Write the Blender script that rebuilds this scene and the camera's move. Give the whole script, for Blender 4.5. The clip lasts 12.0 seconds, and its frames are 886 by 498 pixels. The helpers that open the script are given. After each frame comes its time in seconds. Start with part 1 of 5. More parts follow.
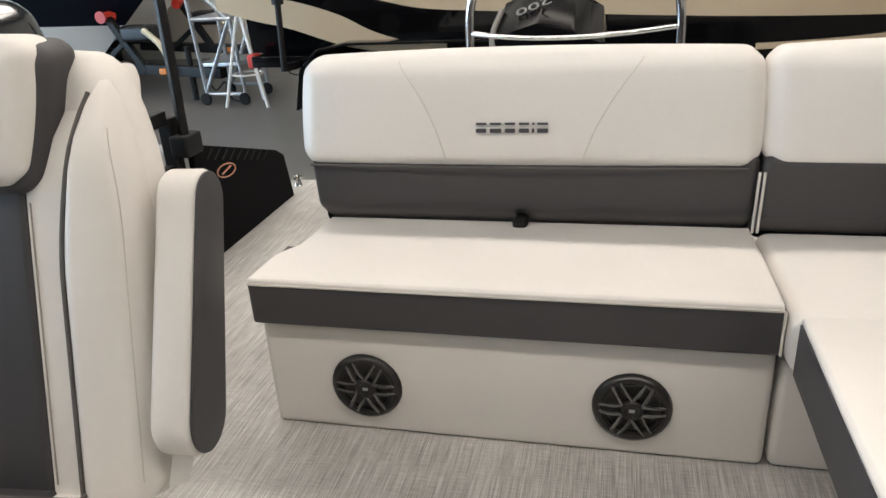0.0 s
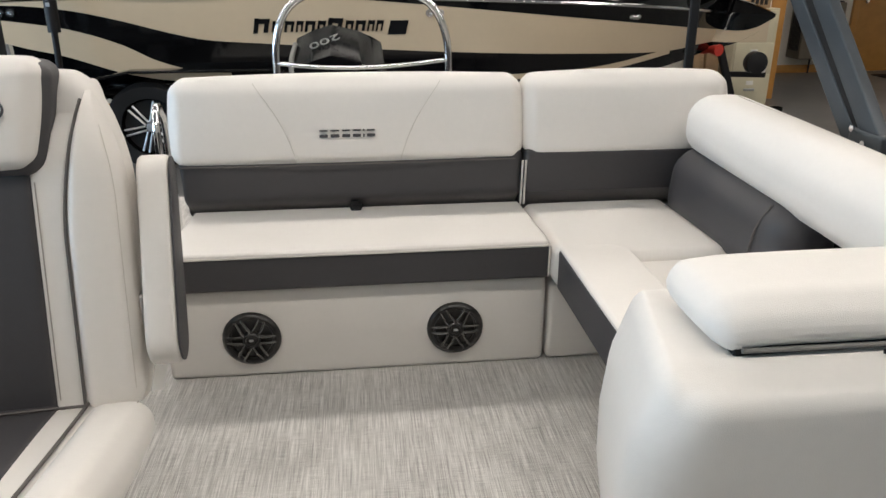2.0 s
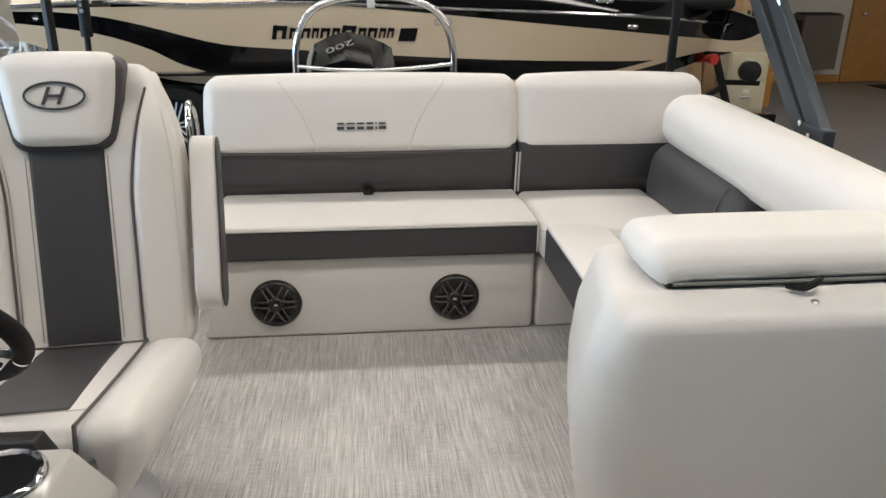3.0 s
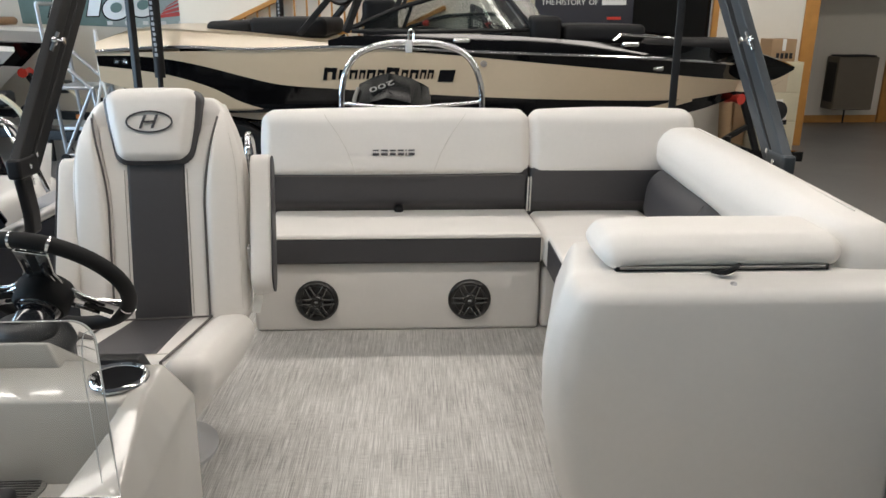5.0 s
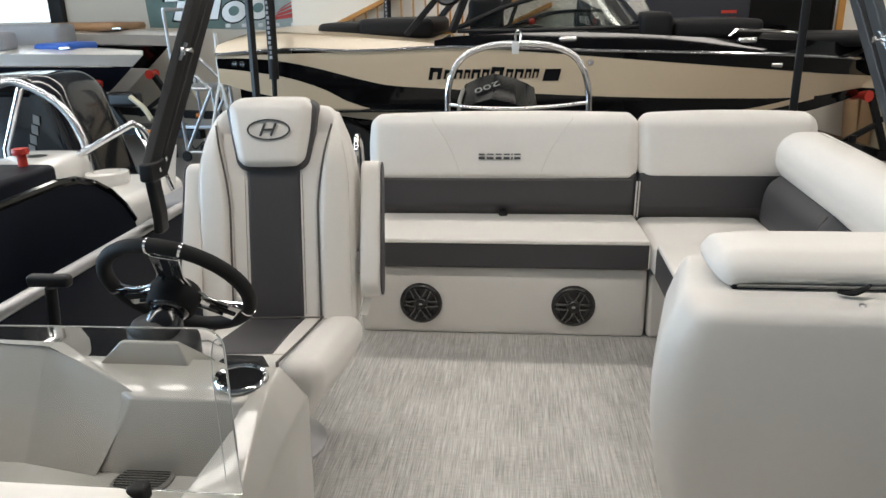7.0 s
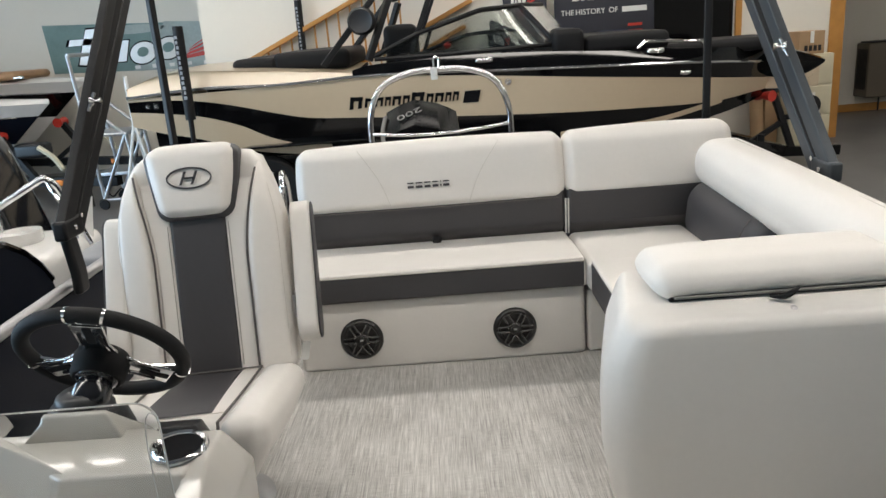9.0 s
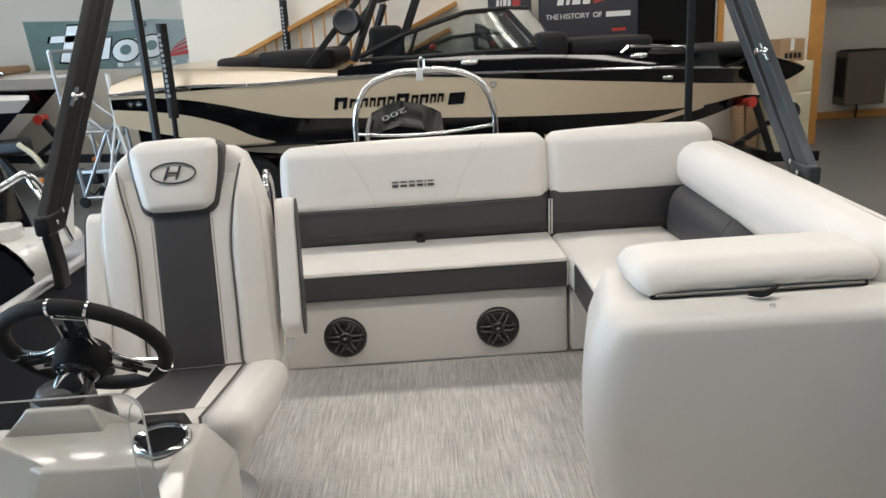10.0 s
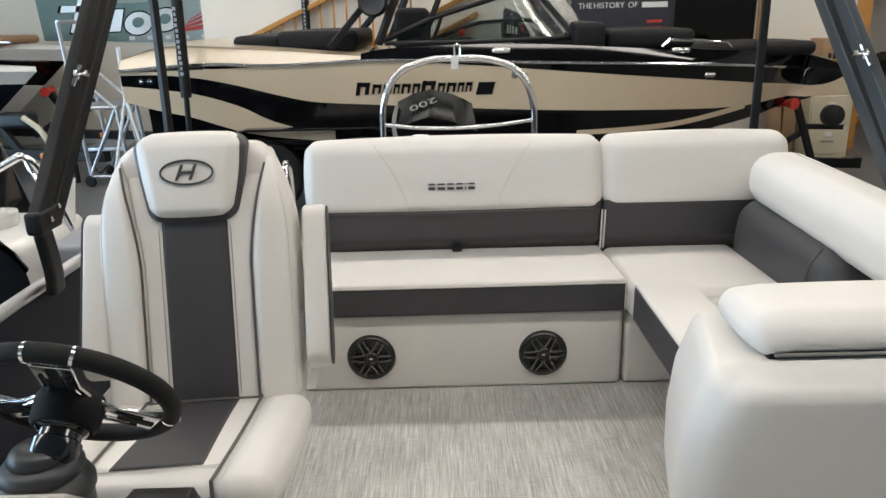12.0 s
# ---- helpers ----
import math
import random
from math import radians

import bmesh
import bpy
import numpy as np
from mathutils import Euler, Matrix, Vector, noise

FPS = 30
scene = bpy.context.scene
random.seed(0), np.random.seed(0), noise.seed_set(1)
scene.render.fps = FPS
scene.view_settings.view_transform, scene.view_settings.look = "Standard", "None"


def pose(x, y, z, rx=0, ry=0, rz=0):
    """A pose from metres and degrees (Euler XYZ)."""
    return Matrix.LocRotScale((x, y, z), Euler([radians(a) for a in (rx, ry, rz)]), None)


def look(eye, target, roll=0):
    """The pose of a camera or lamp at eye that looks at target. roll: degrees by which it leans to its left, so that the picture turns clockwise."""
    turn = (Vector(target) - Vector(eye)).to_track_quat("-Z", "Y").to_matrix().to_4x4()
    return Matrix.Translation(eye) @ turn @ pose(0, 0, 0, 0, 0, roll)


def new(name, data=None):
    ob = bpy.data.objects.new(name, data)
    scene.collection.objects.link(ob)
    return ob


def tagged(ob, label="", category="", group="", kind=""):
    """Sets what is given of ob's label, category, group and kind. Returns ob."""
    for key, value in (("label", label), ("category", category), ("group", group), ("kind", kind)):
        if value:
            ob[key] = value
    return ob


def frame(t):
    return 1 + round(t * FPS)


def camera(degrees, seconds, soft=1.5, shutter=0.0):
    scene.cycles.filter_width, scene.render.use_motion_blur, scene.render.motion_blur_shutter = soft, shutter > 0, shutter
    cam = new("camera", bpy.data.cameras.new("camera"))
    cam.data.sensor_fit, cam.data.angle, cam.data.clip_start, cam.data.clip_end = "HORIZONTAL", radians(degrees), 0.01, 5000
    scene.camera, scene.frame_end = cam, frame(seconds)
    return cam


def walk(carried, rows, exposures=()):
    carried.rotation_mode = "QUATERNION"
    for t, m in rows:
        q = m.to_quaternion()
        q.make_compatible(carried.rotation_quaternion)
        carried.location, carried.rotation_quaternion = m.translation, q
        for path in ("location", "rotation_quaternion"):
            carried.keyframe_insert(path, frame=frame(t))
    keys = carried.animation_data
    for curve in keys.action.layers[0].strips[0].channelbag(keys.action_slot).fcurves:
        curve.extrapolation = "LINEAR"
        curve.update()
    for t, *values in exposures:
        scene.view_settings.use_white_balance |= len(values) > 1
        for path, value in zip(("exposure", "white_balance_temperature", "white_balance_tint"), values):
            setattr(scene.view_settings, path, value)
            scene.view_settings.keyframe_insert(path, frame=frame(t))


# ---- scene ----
cam = camera(62.5, 12.0)
PATH = [
    (0, (-0.343, -1.405, 1.127), (-0.792, 0.376, 0.335), -3.6),
    (0.5, (-0.499, -1.432, 1.143), (-0.658, 0.37, 0.289), -1.3),
    (1, (-0.58, -1.696, 1.172), (-0.501, 0.106, 0.308), 0.5),
    (1.5, (-0.607, -1.893, 1.2), (-0.387, -0.079, 0.386), 0.3),
    (2, (-0.545, -2.017, 1.198), (-0.341, -0.167, 0.465), -0.1),
    (2.5, (-0.482, -2.159, 1.188), (-0.315, -0.296, 0.479), -0.2),
    (3, (-0.559, -2.342, 1.212), (-0.375, -0.482, 0.501), 0.3),
    (3.2, (-0.562, -2.443, 1.222), (-0.39, -0.586, 0.497), 0.0),
    (4.8, (-0.46, -2.765, 1.251), (-0.349, -0.878, 0.596), 0.3),
    (5, (-0.477, -2.776, 1.242), (-0.42, -0.872, 0.631), -0.0),
    (5.5, (-0.492, -2.786, 1.27), (-0.582, -0.864, 0.724), -0.9),
    (6, (-0.501, -2.786, 1.283), (-0.679, -0.881, 0.698), -1.4),
    (6.5, (-0.498, -2.784, 1.281), (-0.71, -0.893, 0.665), -1.2),
    (8.3, (-0.518, -2.741, 1.293), (-0.678, -0.847, 0.67), -2.7),
    (8.5, (-0.513, -2.742, 1.305), (-0.634, -0.832, 0.723), -3.9),
    (9, (-0.509, -2.735, 1.306), (-0.538, -0.819, 0.733), -4.6),
    (9.5, (-0.515, -2.744, 1.298), (-0.504, -0.833, 0.71), -3.8),
    (10, (-0.514, -2.75, 1.294), (-0.496, -0.833, 0.726), -3.7),
    (10.5, (-0.514, -2.769, 1.297), (-0.545, -0.851, 0.733), -2.4),
    (11, (-0.522, -2.756, 1.278), (-0.681, -0.845, 0.71), 0.6),
    (11.5, (-0.579, -2.592, 1.274), (-0.752, -0.685, 0.697), -1.6),
    (12, (-0.64, -2.404, 1.301), (-0.638, -0.498, 0.696), -1.5),
]
walk(cam, [(t, look(eye, target, roll)) for t, eye, target, roll in PATH],
     [(0, -0.18, 6650, 12), (1.5, -0.28, 6480, 11), (3, -0.31, 6500, 11), (5, -0.31, 6480, 11), (6.5, -0.36, 6440, 10), (9, -0.29, 6440, 10), (12, -0.28, 6400, 10)])

# ---- world, lights, exposure ----
FLOOR_Z, CEIL_Z = -0.28, 3.6
world = bpy.data.worlds.new("world")
world.use_nodes = True
scene.world = world
sky = world.node_tree.nodes.new("ShaderNodeTexSky")
sky.sky_type, sky.sun_disc = "NISHITA", False
sky.sun_elevation, sky.sun_rotation = radians(40), radians(270)
world.node_tree.nodes["Background"].inputs["Strength"].default_value = 0.1
world.node_tree.links.new(sky.outputs[0], world.node_tree.nodes["Background"].inputs["Color"])


def area(name, m, sx, sy, watts, color):
    d = bpy.data.lights.new(name, "AREA")
    d.shape, d.size, d.size_y, d.energy, d.color = "RECTANGLE", sx, sy, watts, color
    ob = new(name, d)
    ob.matrix_world = m
    return ob


LAMP_ROWS = [(4.75, 100), (1.55, 208), (-1.65, 172)]
for ly, watts in LAMP_ROWS:
    area("ceiling_lamp", pose(-0.6, ly, CEIL_Z - 0.14), 15.0, 0.30, watts, (1.0, 0.93, 0.855))
area("window_daylight", pose(-9.7, -1.4, 1.3, 0, -90, 0), 2.9, 7.6, 760, (0.50, 0.75, 1.0))

# ---- materials ----


def mat(name, color, rough=0.5, metal=0.0, vary=0.06, scale=6.0, bump=0.0, bump_scale=400.0, coat=0.0, spec=0.5, rvary=0.06):
    """A surface with two scales of mottling, uneven gloss and fine relief."""
    m = bpy.data.materials.new(name)
    m.use_nodes = True
    nt = m.node_tree
    b = nt.nodes["Principled BSDF"]
    b.inputs["Metallic"].default_value = metal
    b.inputs["Coat Weight"].default_value = coat
    b.inputs["Coat Roughness"].default_value = 0.05
    b.inputs["Specular IOR Level"].default_value = spec
    tc = nt.nodes.new("ShaderNodeTexCoord")
    n1, n2 = nt.nodes.new("ShaderNodeTexNoise"), nt.nodes.new("ShaderNodeTexNoise")
    n1.inputs["Scale"].default_value, n2.inputs["Scale"].default_value = scale, scale * 17
    n1.inputs["Detail"].default_value = 4
    for n in (n1, n2):
        nt.links.new(tc.outputs["Object"], n.inputs["Vector"])
    mix = nt.nodes.new("ShaderNodeMath")
    mix.operation = "MULTIPLY_ADD"
    nt.links.new(n2.outputs["Fac"], mix.inputs[0])
    mix.inputs[1].default_value = 0.4
    nt.links.new(n1.outputs["Fac"], mix.inputs[2])
    ramp = nt.nodes.new("ShaderNodeMapRange")
    ramp.inputs["From Min"].default_value, ramp.inputs["From Max"].default_value = 0.35, 1.05
    ramp.inputs["To Min"].default_value, ramp.inputs["To Max"].default_value = 1 - vary, 1 + vary
    nt.links.new(mix.outputs[0], ramp.inputs["Value"])
    mul = nt.nodes.new("ShaderNodeVectorMath")
    mul.operation = "SCALE"
    mul.inputs[0].default_value = color
    nt.links.new(ramp.outputs[0], mul.inputs["Scale"])
    nt.links.new(mul.outputs[0], b.inputs["Base Color"])
    rr = nt.nodes.new("ShaderNodeMapRange")
    rr.inputs["To Min"].default_value, rr.inputs["To Max"].default_value = max(0.02, rough - rvary), min(1, rough + rvary)
    nt.links.new(n1.outputs["Fac"], rr.inputs["Value"])
    nt.links.new(rr.outputs[0], b.inputs["Roughness"])
    if bump:
        v = nt.nodes.new("ShaderNodeTexVoronoi")
        v.inputs["Scale"].default_value = bump_scale
        nt.links.new(tc.outputs["Object"], v.inputs["Vector"])
        add = nt.nodes.new("ShaderNodeMath")
        add.operation = "MULTIPLY_ADD"
        nt.links.new(n1.outputs["Fac"], add.inputs[0])
        add.inputs[1].default_value = 3.0
        nt.links.new(v.outputs["Distance"], add.inputs[2])
        bp = nt.nodes.new("ShaderNodeBump")
        bp.inputs["Strength"].default_value, bp.inputs["Distance"].default_value = bump, 0.002
        nt.links.new(add.outputs[0], bp.inputs["Height"])
        nt.links.new(bp.outputs[0], b.inputs["Normal"])
    return m


def woven_floor():
    """Woven vinyl: long fine threads along the boat, crossed by a fainter weft."""
    m = bpy.data.materials.new("woven_vinyl")
    m.use_nodes = True
    nt = m.node_tree
    b = nt.nodes["Principled BSDF"]
    tc = nt.nodes.new("ShaderNodeTexCoord")

    def threads(sx, sy, detail):
        mp = nt.nodes.new("ShaderNodeMapping")
        mp.inputs["Scale"].default_value = (sx, sy, 1)
        n = nt.nodes.new("ShaderNodeTexNoise")
        n.inputs["Scale"].default_value, n.inputs["Detail"].default_value = 1.0, detail
        nt.links.new(tc.outputs["Object"], mp.inputs["Vector"])
        nt.links.new(mp.outputs[0], n.inputs["Vector"])
        return n.outputs["Fac"]

    def madd(a, k, c):
        n = nt.nodes.new("ShaderNodeMath")
        n.operation = "MULTIPLY_ADD"
        nt.links.new(a, n.inputs[0])
        n.inputs[1].default_value = k
        if isinstance(c, float):
            n.inputs[2].default_value = c
        else:
            nt.links.new(c, n.inputs[2])
        return n.outputs[0]

    h = madd(threads(430, 9, 2), 0.58, madd(threads(22, 300, 2), 0.26, madd(threads(130, 4, 3), 0.32, madd(threads(4, 4, 3), 0.26, 0.0))))
    cr = nt.nodes.new("ShaderNodeValToRGB")
    cr.color_ramp.elements[0].position, cr.color_ramp.elements[0].color = 0.52, (0.26, 0.252, 0.240, 1)
    cr.color_ramp.elements[1].position, cr.color_ramp.elements[1].color = 0.86, (0.73, 0.712, 0.685, 1)
    e = cr.color_ramp.elements.new(0.69)
    e.color = (0.49, 0.478, 0.455, 1)
    nt.links.new(h, cr.inputs["Fac"])
    nt.links.new(cr.outputs["Color"], b.inputs["Base Color"])
    b.inputs["Roughness"].default_value = 0.5
    bp = nt.nodes.new("ShaderNodeBump")
    bp.inputs["Strength"].default_value, bp.inputs["Distance"].default_value = 0.5, 0.002
    nt.links.new(h, bp.inputs["Height"])
    nt.links.new(bp.outputs[0], b.inputs["Normal"])
    return m


def clear(name, color=(1, 1, 1), rough=0.01, ior=1.45, tint=1.0):
    m = bpy.data.materials.new(name)
    m.use_nodes = True
    b = m.node_tree.nodes["Principled BSDF"]
    b.inputs["Base Color"].default_value = (*color, 1)
    b.inputs["Transmission Weight"].default_value = tint
    b.inputs["Roughness"].default_value, b.inputs["IOR"].default_value = rough, ior
    return m


def glow(name, color, strength):
    m = bpy.data.materials.new(name)
    m.use_nodes = True
    b = m.node_tree.nodes["Principled BSDF"]
    b.inputs["Emission Color"].default_value = (*color, 1)
    b.inputs["Emission Strength"].default_value = strength
    return m


VINYL = mat("ivory_vinyl", (0.745, 0.715, 0.675), 0.43, vary=0.035, scale=3.5, bump=0.15, bump_scale=520)
CHARCOAL = mat("charcoal_vinyl", (0.050, 0.0480, 0.0515), 0.50, vary=0.10, scale=4, bump=0.12, bump_scale=520)
PIPING = mat("pale_piping", (0.70, 0.67, 0.61), 0.5)
# dark piping and seams; also paints the shade of gaps and creases
SEAM_SHADE = mat("dark_seam_and_gap_shade", (0.10, 0.09, 0.085), 0.7)
STITCH = mat("sand_thread", (0.36, 0.33, 0.29), 0.7)
THREAD = mat("pale_thread", (0.60, 0.57, 0.52), 0.7)
WEAVE = woven_floor()
BLACK_PLASTIC = mat("black_plastic", (0.010, 0.010, 0.011), 0.38, vary=0.2, bump=0.08, spec=0.4)
RUBBER = mat("black_rubber", (0.008, 0.008, 0.0085), 0.7, vary=0.25, spec=0.3)
GLOSS_BLACK = mat("black_gelcoat", (0.003, 0.003, 0.0035), 0.07, vary=0.2, coat=0.35, spec=0.2, rvary=0.02)
NAVY = mat("navy_gelcoat", (0.004, 0.006, 0.013), 0.5, vary=0.2, spec=0.2)
TAN = mat("tan_gelcoat", (0.56, 0.455, 0.32), 0.34, metal=0.1, vary=0.05, scale=1.2, coat=0.35)
IVORY_GEL = mat("ivory_gelcoat", (0.47, 0.455, 0.42), 0.20, vary=0.03, scale=2, coat=0.5)
WHITE_GEL = mat("white_gelcoat", (0.78, 0.77, 0.74), 0.2, vary=0.03, coat=0.4)
CHROME = mat("polished_steel", (0.80, 0.80, 0.80), 0.12, metal=1.0, vary=0.03, rvary=0.05)
ALU = mat("brushed_aluminium", (0.52, 0.52, 0.53), 0.40, metal=1.0, vary=0.05)
GREY_FRAME = mat("anodised_grey_tube", (0.050, 0.060, 0.070), 0.38, metal=0.35, vary=0.12, scale=8)
BLACK_FRAME = mat("black_coated_tube", (0.010, 0.010, 0.011), 0.5, vary=0.2, spec=0.3)
WALL = mat("warm_white_wall", (0.74, 0.70, 0.62), 0.75, vary=0.03, scale=1.3, bump=0.05, bump_scale=160)
CONCRETE = mat("sealed_concrete", (0.135, 0.132, 0.128), 0.34, vary=0.16, scale=1.1, bump=0.04, bump_scale=60, rvary=0.12)
OAK = mat("varnished_oak", (0.46, 0.22, 0.055), 0.35, vary=0.14, scale=9)
CEILING = mat("ceiling_grey", (0.20, 0.20, 0.20), 0.9)
TUBE = glow("lamp_diffuser", (1.0, 0.94, 0.84), 6.0)
ACRYLIC = clear("clear_acrylic", (0.86, 0.87, 0.87), 0.015, 1.18)
GLASS = clear("tinted_glass", (0.70, 0.76, 0.74), 0.01, 1.18)

GRILLE_GREY = mat("grey_plastic", (0.16, 0.155, 0.145), 0.5)
DARK_GREY = mat("dark_grey_rubber", (0.026, 0.028, 0.031), 0.40, vary=0.12)
EDGE_CLEAR = mat("polished_edge", (0.50, 0.51, 0.50), 0.2)
COPPER = mat("copper_print", (0.50, 0.25, 0.16), 0.4)
CHARCOAL_PAD = mat("black_vinyl", (0.009, 0.009, 0.010), 0.6, vary=0.15, bump=0.1, spec=0.25)
RED = mat("red_plastic", (0.55, 0.045, 0.03), 0.4)
MATTE_BLACK = mat("matte_black_print", (0.006, 0.006, 0.007), 0.85, vary=0.2, spec=0.1)
SLATE_BLUE = mat("slate_blue_print", (0.03, 0.04, 0.08), 0.35)
TEAL = mat("teal_banner_cloth", (0.16, 0.25, 0.24), 0.6, vary=0.2, scale=2.5)
PALE_TEAL = mat("pale_banner_cloth", (0.36, 0.42, 0.41), 0.6, vary=0.25, scale=2.0)
BLUE_PAD = mat("blue_vinyl", (0.03, 0.12, 0.50), 0.4)
GREY_VINYL = mat("grey_vinyl", (0.30, 0.32, 0.35), 0.5)
BRONZE_PAD = mat("tan_vinyl", (0.42, 0.25, 0.13), 0.5)
SMOKE = mat("smoked_cowl", (0.010, 0.011, 0.014), 0.12, coat=0.5)
AMBER = mat("amber_plastic", (0.7, 0.22, 0.03), 0.3)
POSTER = mat("navy_print", (0.009, 0.011, 0.022), 0.4, vary=0.3, scale=2)
CREAM = mat("cream_enamel", (0.60, 0.55, 0.40), 0.4)
CARDBOARD = mat("cardboard", (0.38, 0.25, 0.14), 0.8, vary=0.1)
HEATER = mat("brown_enamel", (0.14, 0.115, 0.085), 0.5)

# ---- building helpers ----


def link(name, bm, material, parent=None, label="", angle=40):
    me = bpy.data.meshes.new(name)
    bmesh.ops.recalc_face_normals(bm, faces=bm.faces)
    bm.to_mesh(me)
    bm.free()
    me.materials.append(material)
    me.polygons.foreach_set("use_smooth", [True] * len(me.polygons))
    me.set_sharp_from_angle(angle=radians(angle))
    ob = new(name, me)
    if parent is not None:
        ob.parent = parent
    if label:
        ob["label"] = label
    return ob


def part(name, bm, material, parent, label=""):
    return link(name, bm, material, parent, label)


def thing(name, label, category, m=None, group="", kind=""):
    ob = new(name)
    ob.empty_display_size = 0.1
    if m is not None:
        ob.matrix_world = m
    return tagged(ob, label, category, group, kind)


def ticks(h, r, n):
    """Places across one side of a rounded box, close together over the rounding."""
    c = max(h - r, 0)
    arc = [c + r * math.tan(radians(a)) for a in (15, 30, 45)] if r > 0 else []
    core = [c * (2 * i / n - 1) for i in range(n + 1)] if c > 1e-6 else [0.0]
    return [-v for v in reversed(arc)] + core + arc


def rbox(x0, x1, y0, y1, z0, z1, r=0.01, puff=0.0, n=4, shape=None, bm=None):
    """A box with evenly rounded edges whose faces swell by puff; shape() may bend every point."""
    bm = bm or bmesh.new()
    mid, h = Vector(((x0 + x1) / 2, (y0 + y1) / 2, (z0 + z1) / 2)), [(x1 - x0) / 2, (y1 - y0) / 2, (z1 - z0) / 2]
    r = min(r, *[0.98 * v for v in h])
    t = [ticks(v, r, n) for v in h]
    made = {}

    def vert(p):
        key = tuple(round(v, 6) for v in p)
        if key not in made:
            q = Vector([max(-(a - r), min(a - r, v)) for v, a in zip(p, h)])
            d = Vector(p) - q
            o = q + (d.normalized() * r if d.length > 1e-9 else d)
            if puff:
                u = [min(1, abs(v) / a) for v, a in zip(p, h)]
                for k in range(3):
                    if u[k] > 0.999:
                        i, j = (k + 1) % 3, (k + 2) % 3
                        o[k] += math.copysign(puff * (1 - u[i] ** 2) * (1 - u[j] ** 2), p[k])
            o = o + mid
            made[key] = bm.verts.new(shape(o) if shape else o)
        return made[key]

    for k in range(3):
        i, j = (k + 1) % 3, (k + 2) % 3
        for s in (-1, 1):
            for a in range(len(t[i]) - 1):
                for b in range(len(t[j]) - 1):
                    quad = []
                    for u, v in ((a, b), (a + 1, b), (a + 1, b + 1), (a, b + 1)):
                        p = [0, 0, 0]
                        p[k], p[i], p[j] = s * h[k], t[i][u], t[j][v]
                        quad.append(vert(p))
                    if len(set(quad)) == 4:
                        bm.faces.new(quad)
    return bm


def tube(points, r, n=10, closed=False, bm=None, squash=None):
    """A round bar along a line of points."""
    bm = bm or bmesh.new()
    P = [Vector(p) for p in points]
    rings, up = [], None
    for i, p in enumerate(P):
        a = P[i - 1] if (i or closed) else p
        b = P[(i + 1) % len(P)] if (i + 1 < len(P) or closed) else p
        d = (b - a).normalized()
        if up is None:
            up = d.orthogonal().normalized()
        up = (up - d * up.dot(d)).normalized()
        side = d.cross(up)
        rr = r[i] if isinstance(r, (list, tuple)) else r
        rings.append([bm.verts.new(p + (up * math.cos(2 * math.pi * k / n) + side * math.sin(2 * math.pi * k / n)) * rr) for k in range(n)])
    pairs = list(zip(rings, rings[1:])) + ([(rings[-1], rings[0])] if closed else [])
    for a, b in pairs:
        for k in range(n):
            bm.faces.new((a[k], a[(k + 1) % n], b[(k + 1) % n], b[k]))
    if not closed:
        bm.faces.new(list(reversed(rings[0])))
        bm.faces.new(rings[-1])
    return bm


def curve(points, steps=6, closed=False):
    """A smooth line through a few points."""
    P = [Vector(p) for p in points]
    n, out = len(P), []
    for i in range(n if closed else n - 1):
        a, b = P[i], P[(i + 1) % n]
        p0 = P[i - 1] if (i or closed) else a * 2 - b
        p3 = P[(i + 2) % n] if (i + 2 < n or closed) else b * 2 - a
        for s in range(steps):
            t = s / steps
            out.append(0.5 * (2 * a + (b - p0) * t + (2 * p0 - 5 * a + 4 * b - p3) * t * t + (3 * a - p0 - 3 * b + p3) * t ** 3))
    if not closed:
        out.append(P[-1])
    return out


def lathe(profile, m=Matrix(), n=28, bm=None):
    """A turned form from pairs (radius, height) about the local z."""
    bm = bm or bmesh.new()
    rings = [[bm.verts.new(m @ Vector((r * math.cos(2 * math.pi * k / n), r * math.sin(2 * math.pi * k / n), z))) for k in range(n)] for r, z in profile]
    for a, b in zip(rings, rings[1:]):
        for k in range(n):
            bm.faces.new((a[k], a[(k + 1) % n], b[(k + 1) % n], b[k]))
    for ring, flip in ((rings[0], True), (rings[-1], False)):
        if profile[0 if flip else -1][0] > 1e-5:
            bm.faces.new(ring[::-1] if flip else ring)
    return bm


def slab(outline, m, depth, r=0.0, bm=None):
    """A plate: an outline of (u, v) in the plane of m, with thickness along m's z, edges rounded by r."""
    bm = bm or bmesh.new()
    old = set(bm.verts)
    va = [bm.verts.new((u, v, 0)) for u, v in outline]
    f = bm.faces.new(va)
    ext = bmesh.ops.extrude_face_region(bm, geom=[f])
    top = [v for v in ext["geom"] if isinstance(v, bmesh.types.BMVert)]
    bmesh.ops.translate(bm, verts=top, vec=(0, 0, depth))
    fresh = [v for v in bm.verts if v not in old]
    if r:
        s = set(fresh)
        edges = [e for e in bm.edges if e.verts[0] in s and e.verts[1] in s and abs(e.verts[0].co.z - e.verts[1].co.z) < 1e-6]
        bmesh.ops.bevel(bm, geom=edges, offset=r, segments=3, profile=0.5, affect="EDGES", clamp_overlap=True)
        fresh = [v for v in bm.verts if v not in old]
    for v in fresh:
        v.co = m @ v.co
    return bm


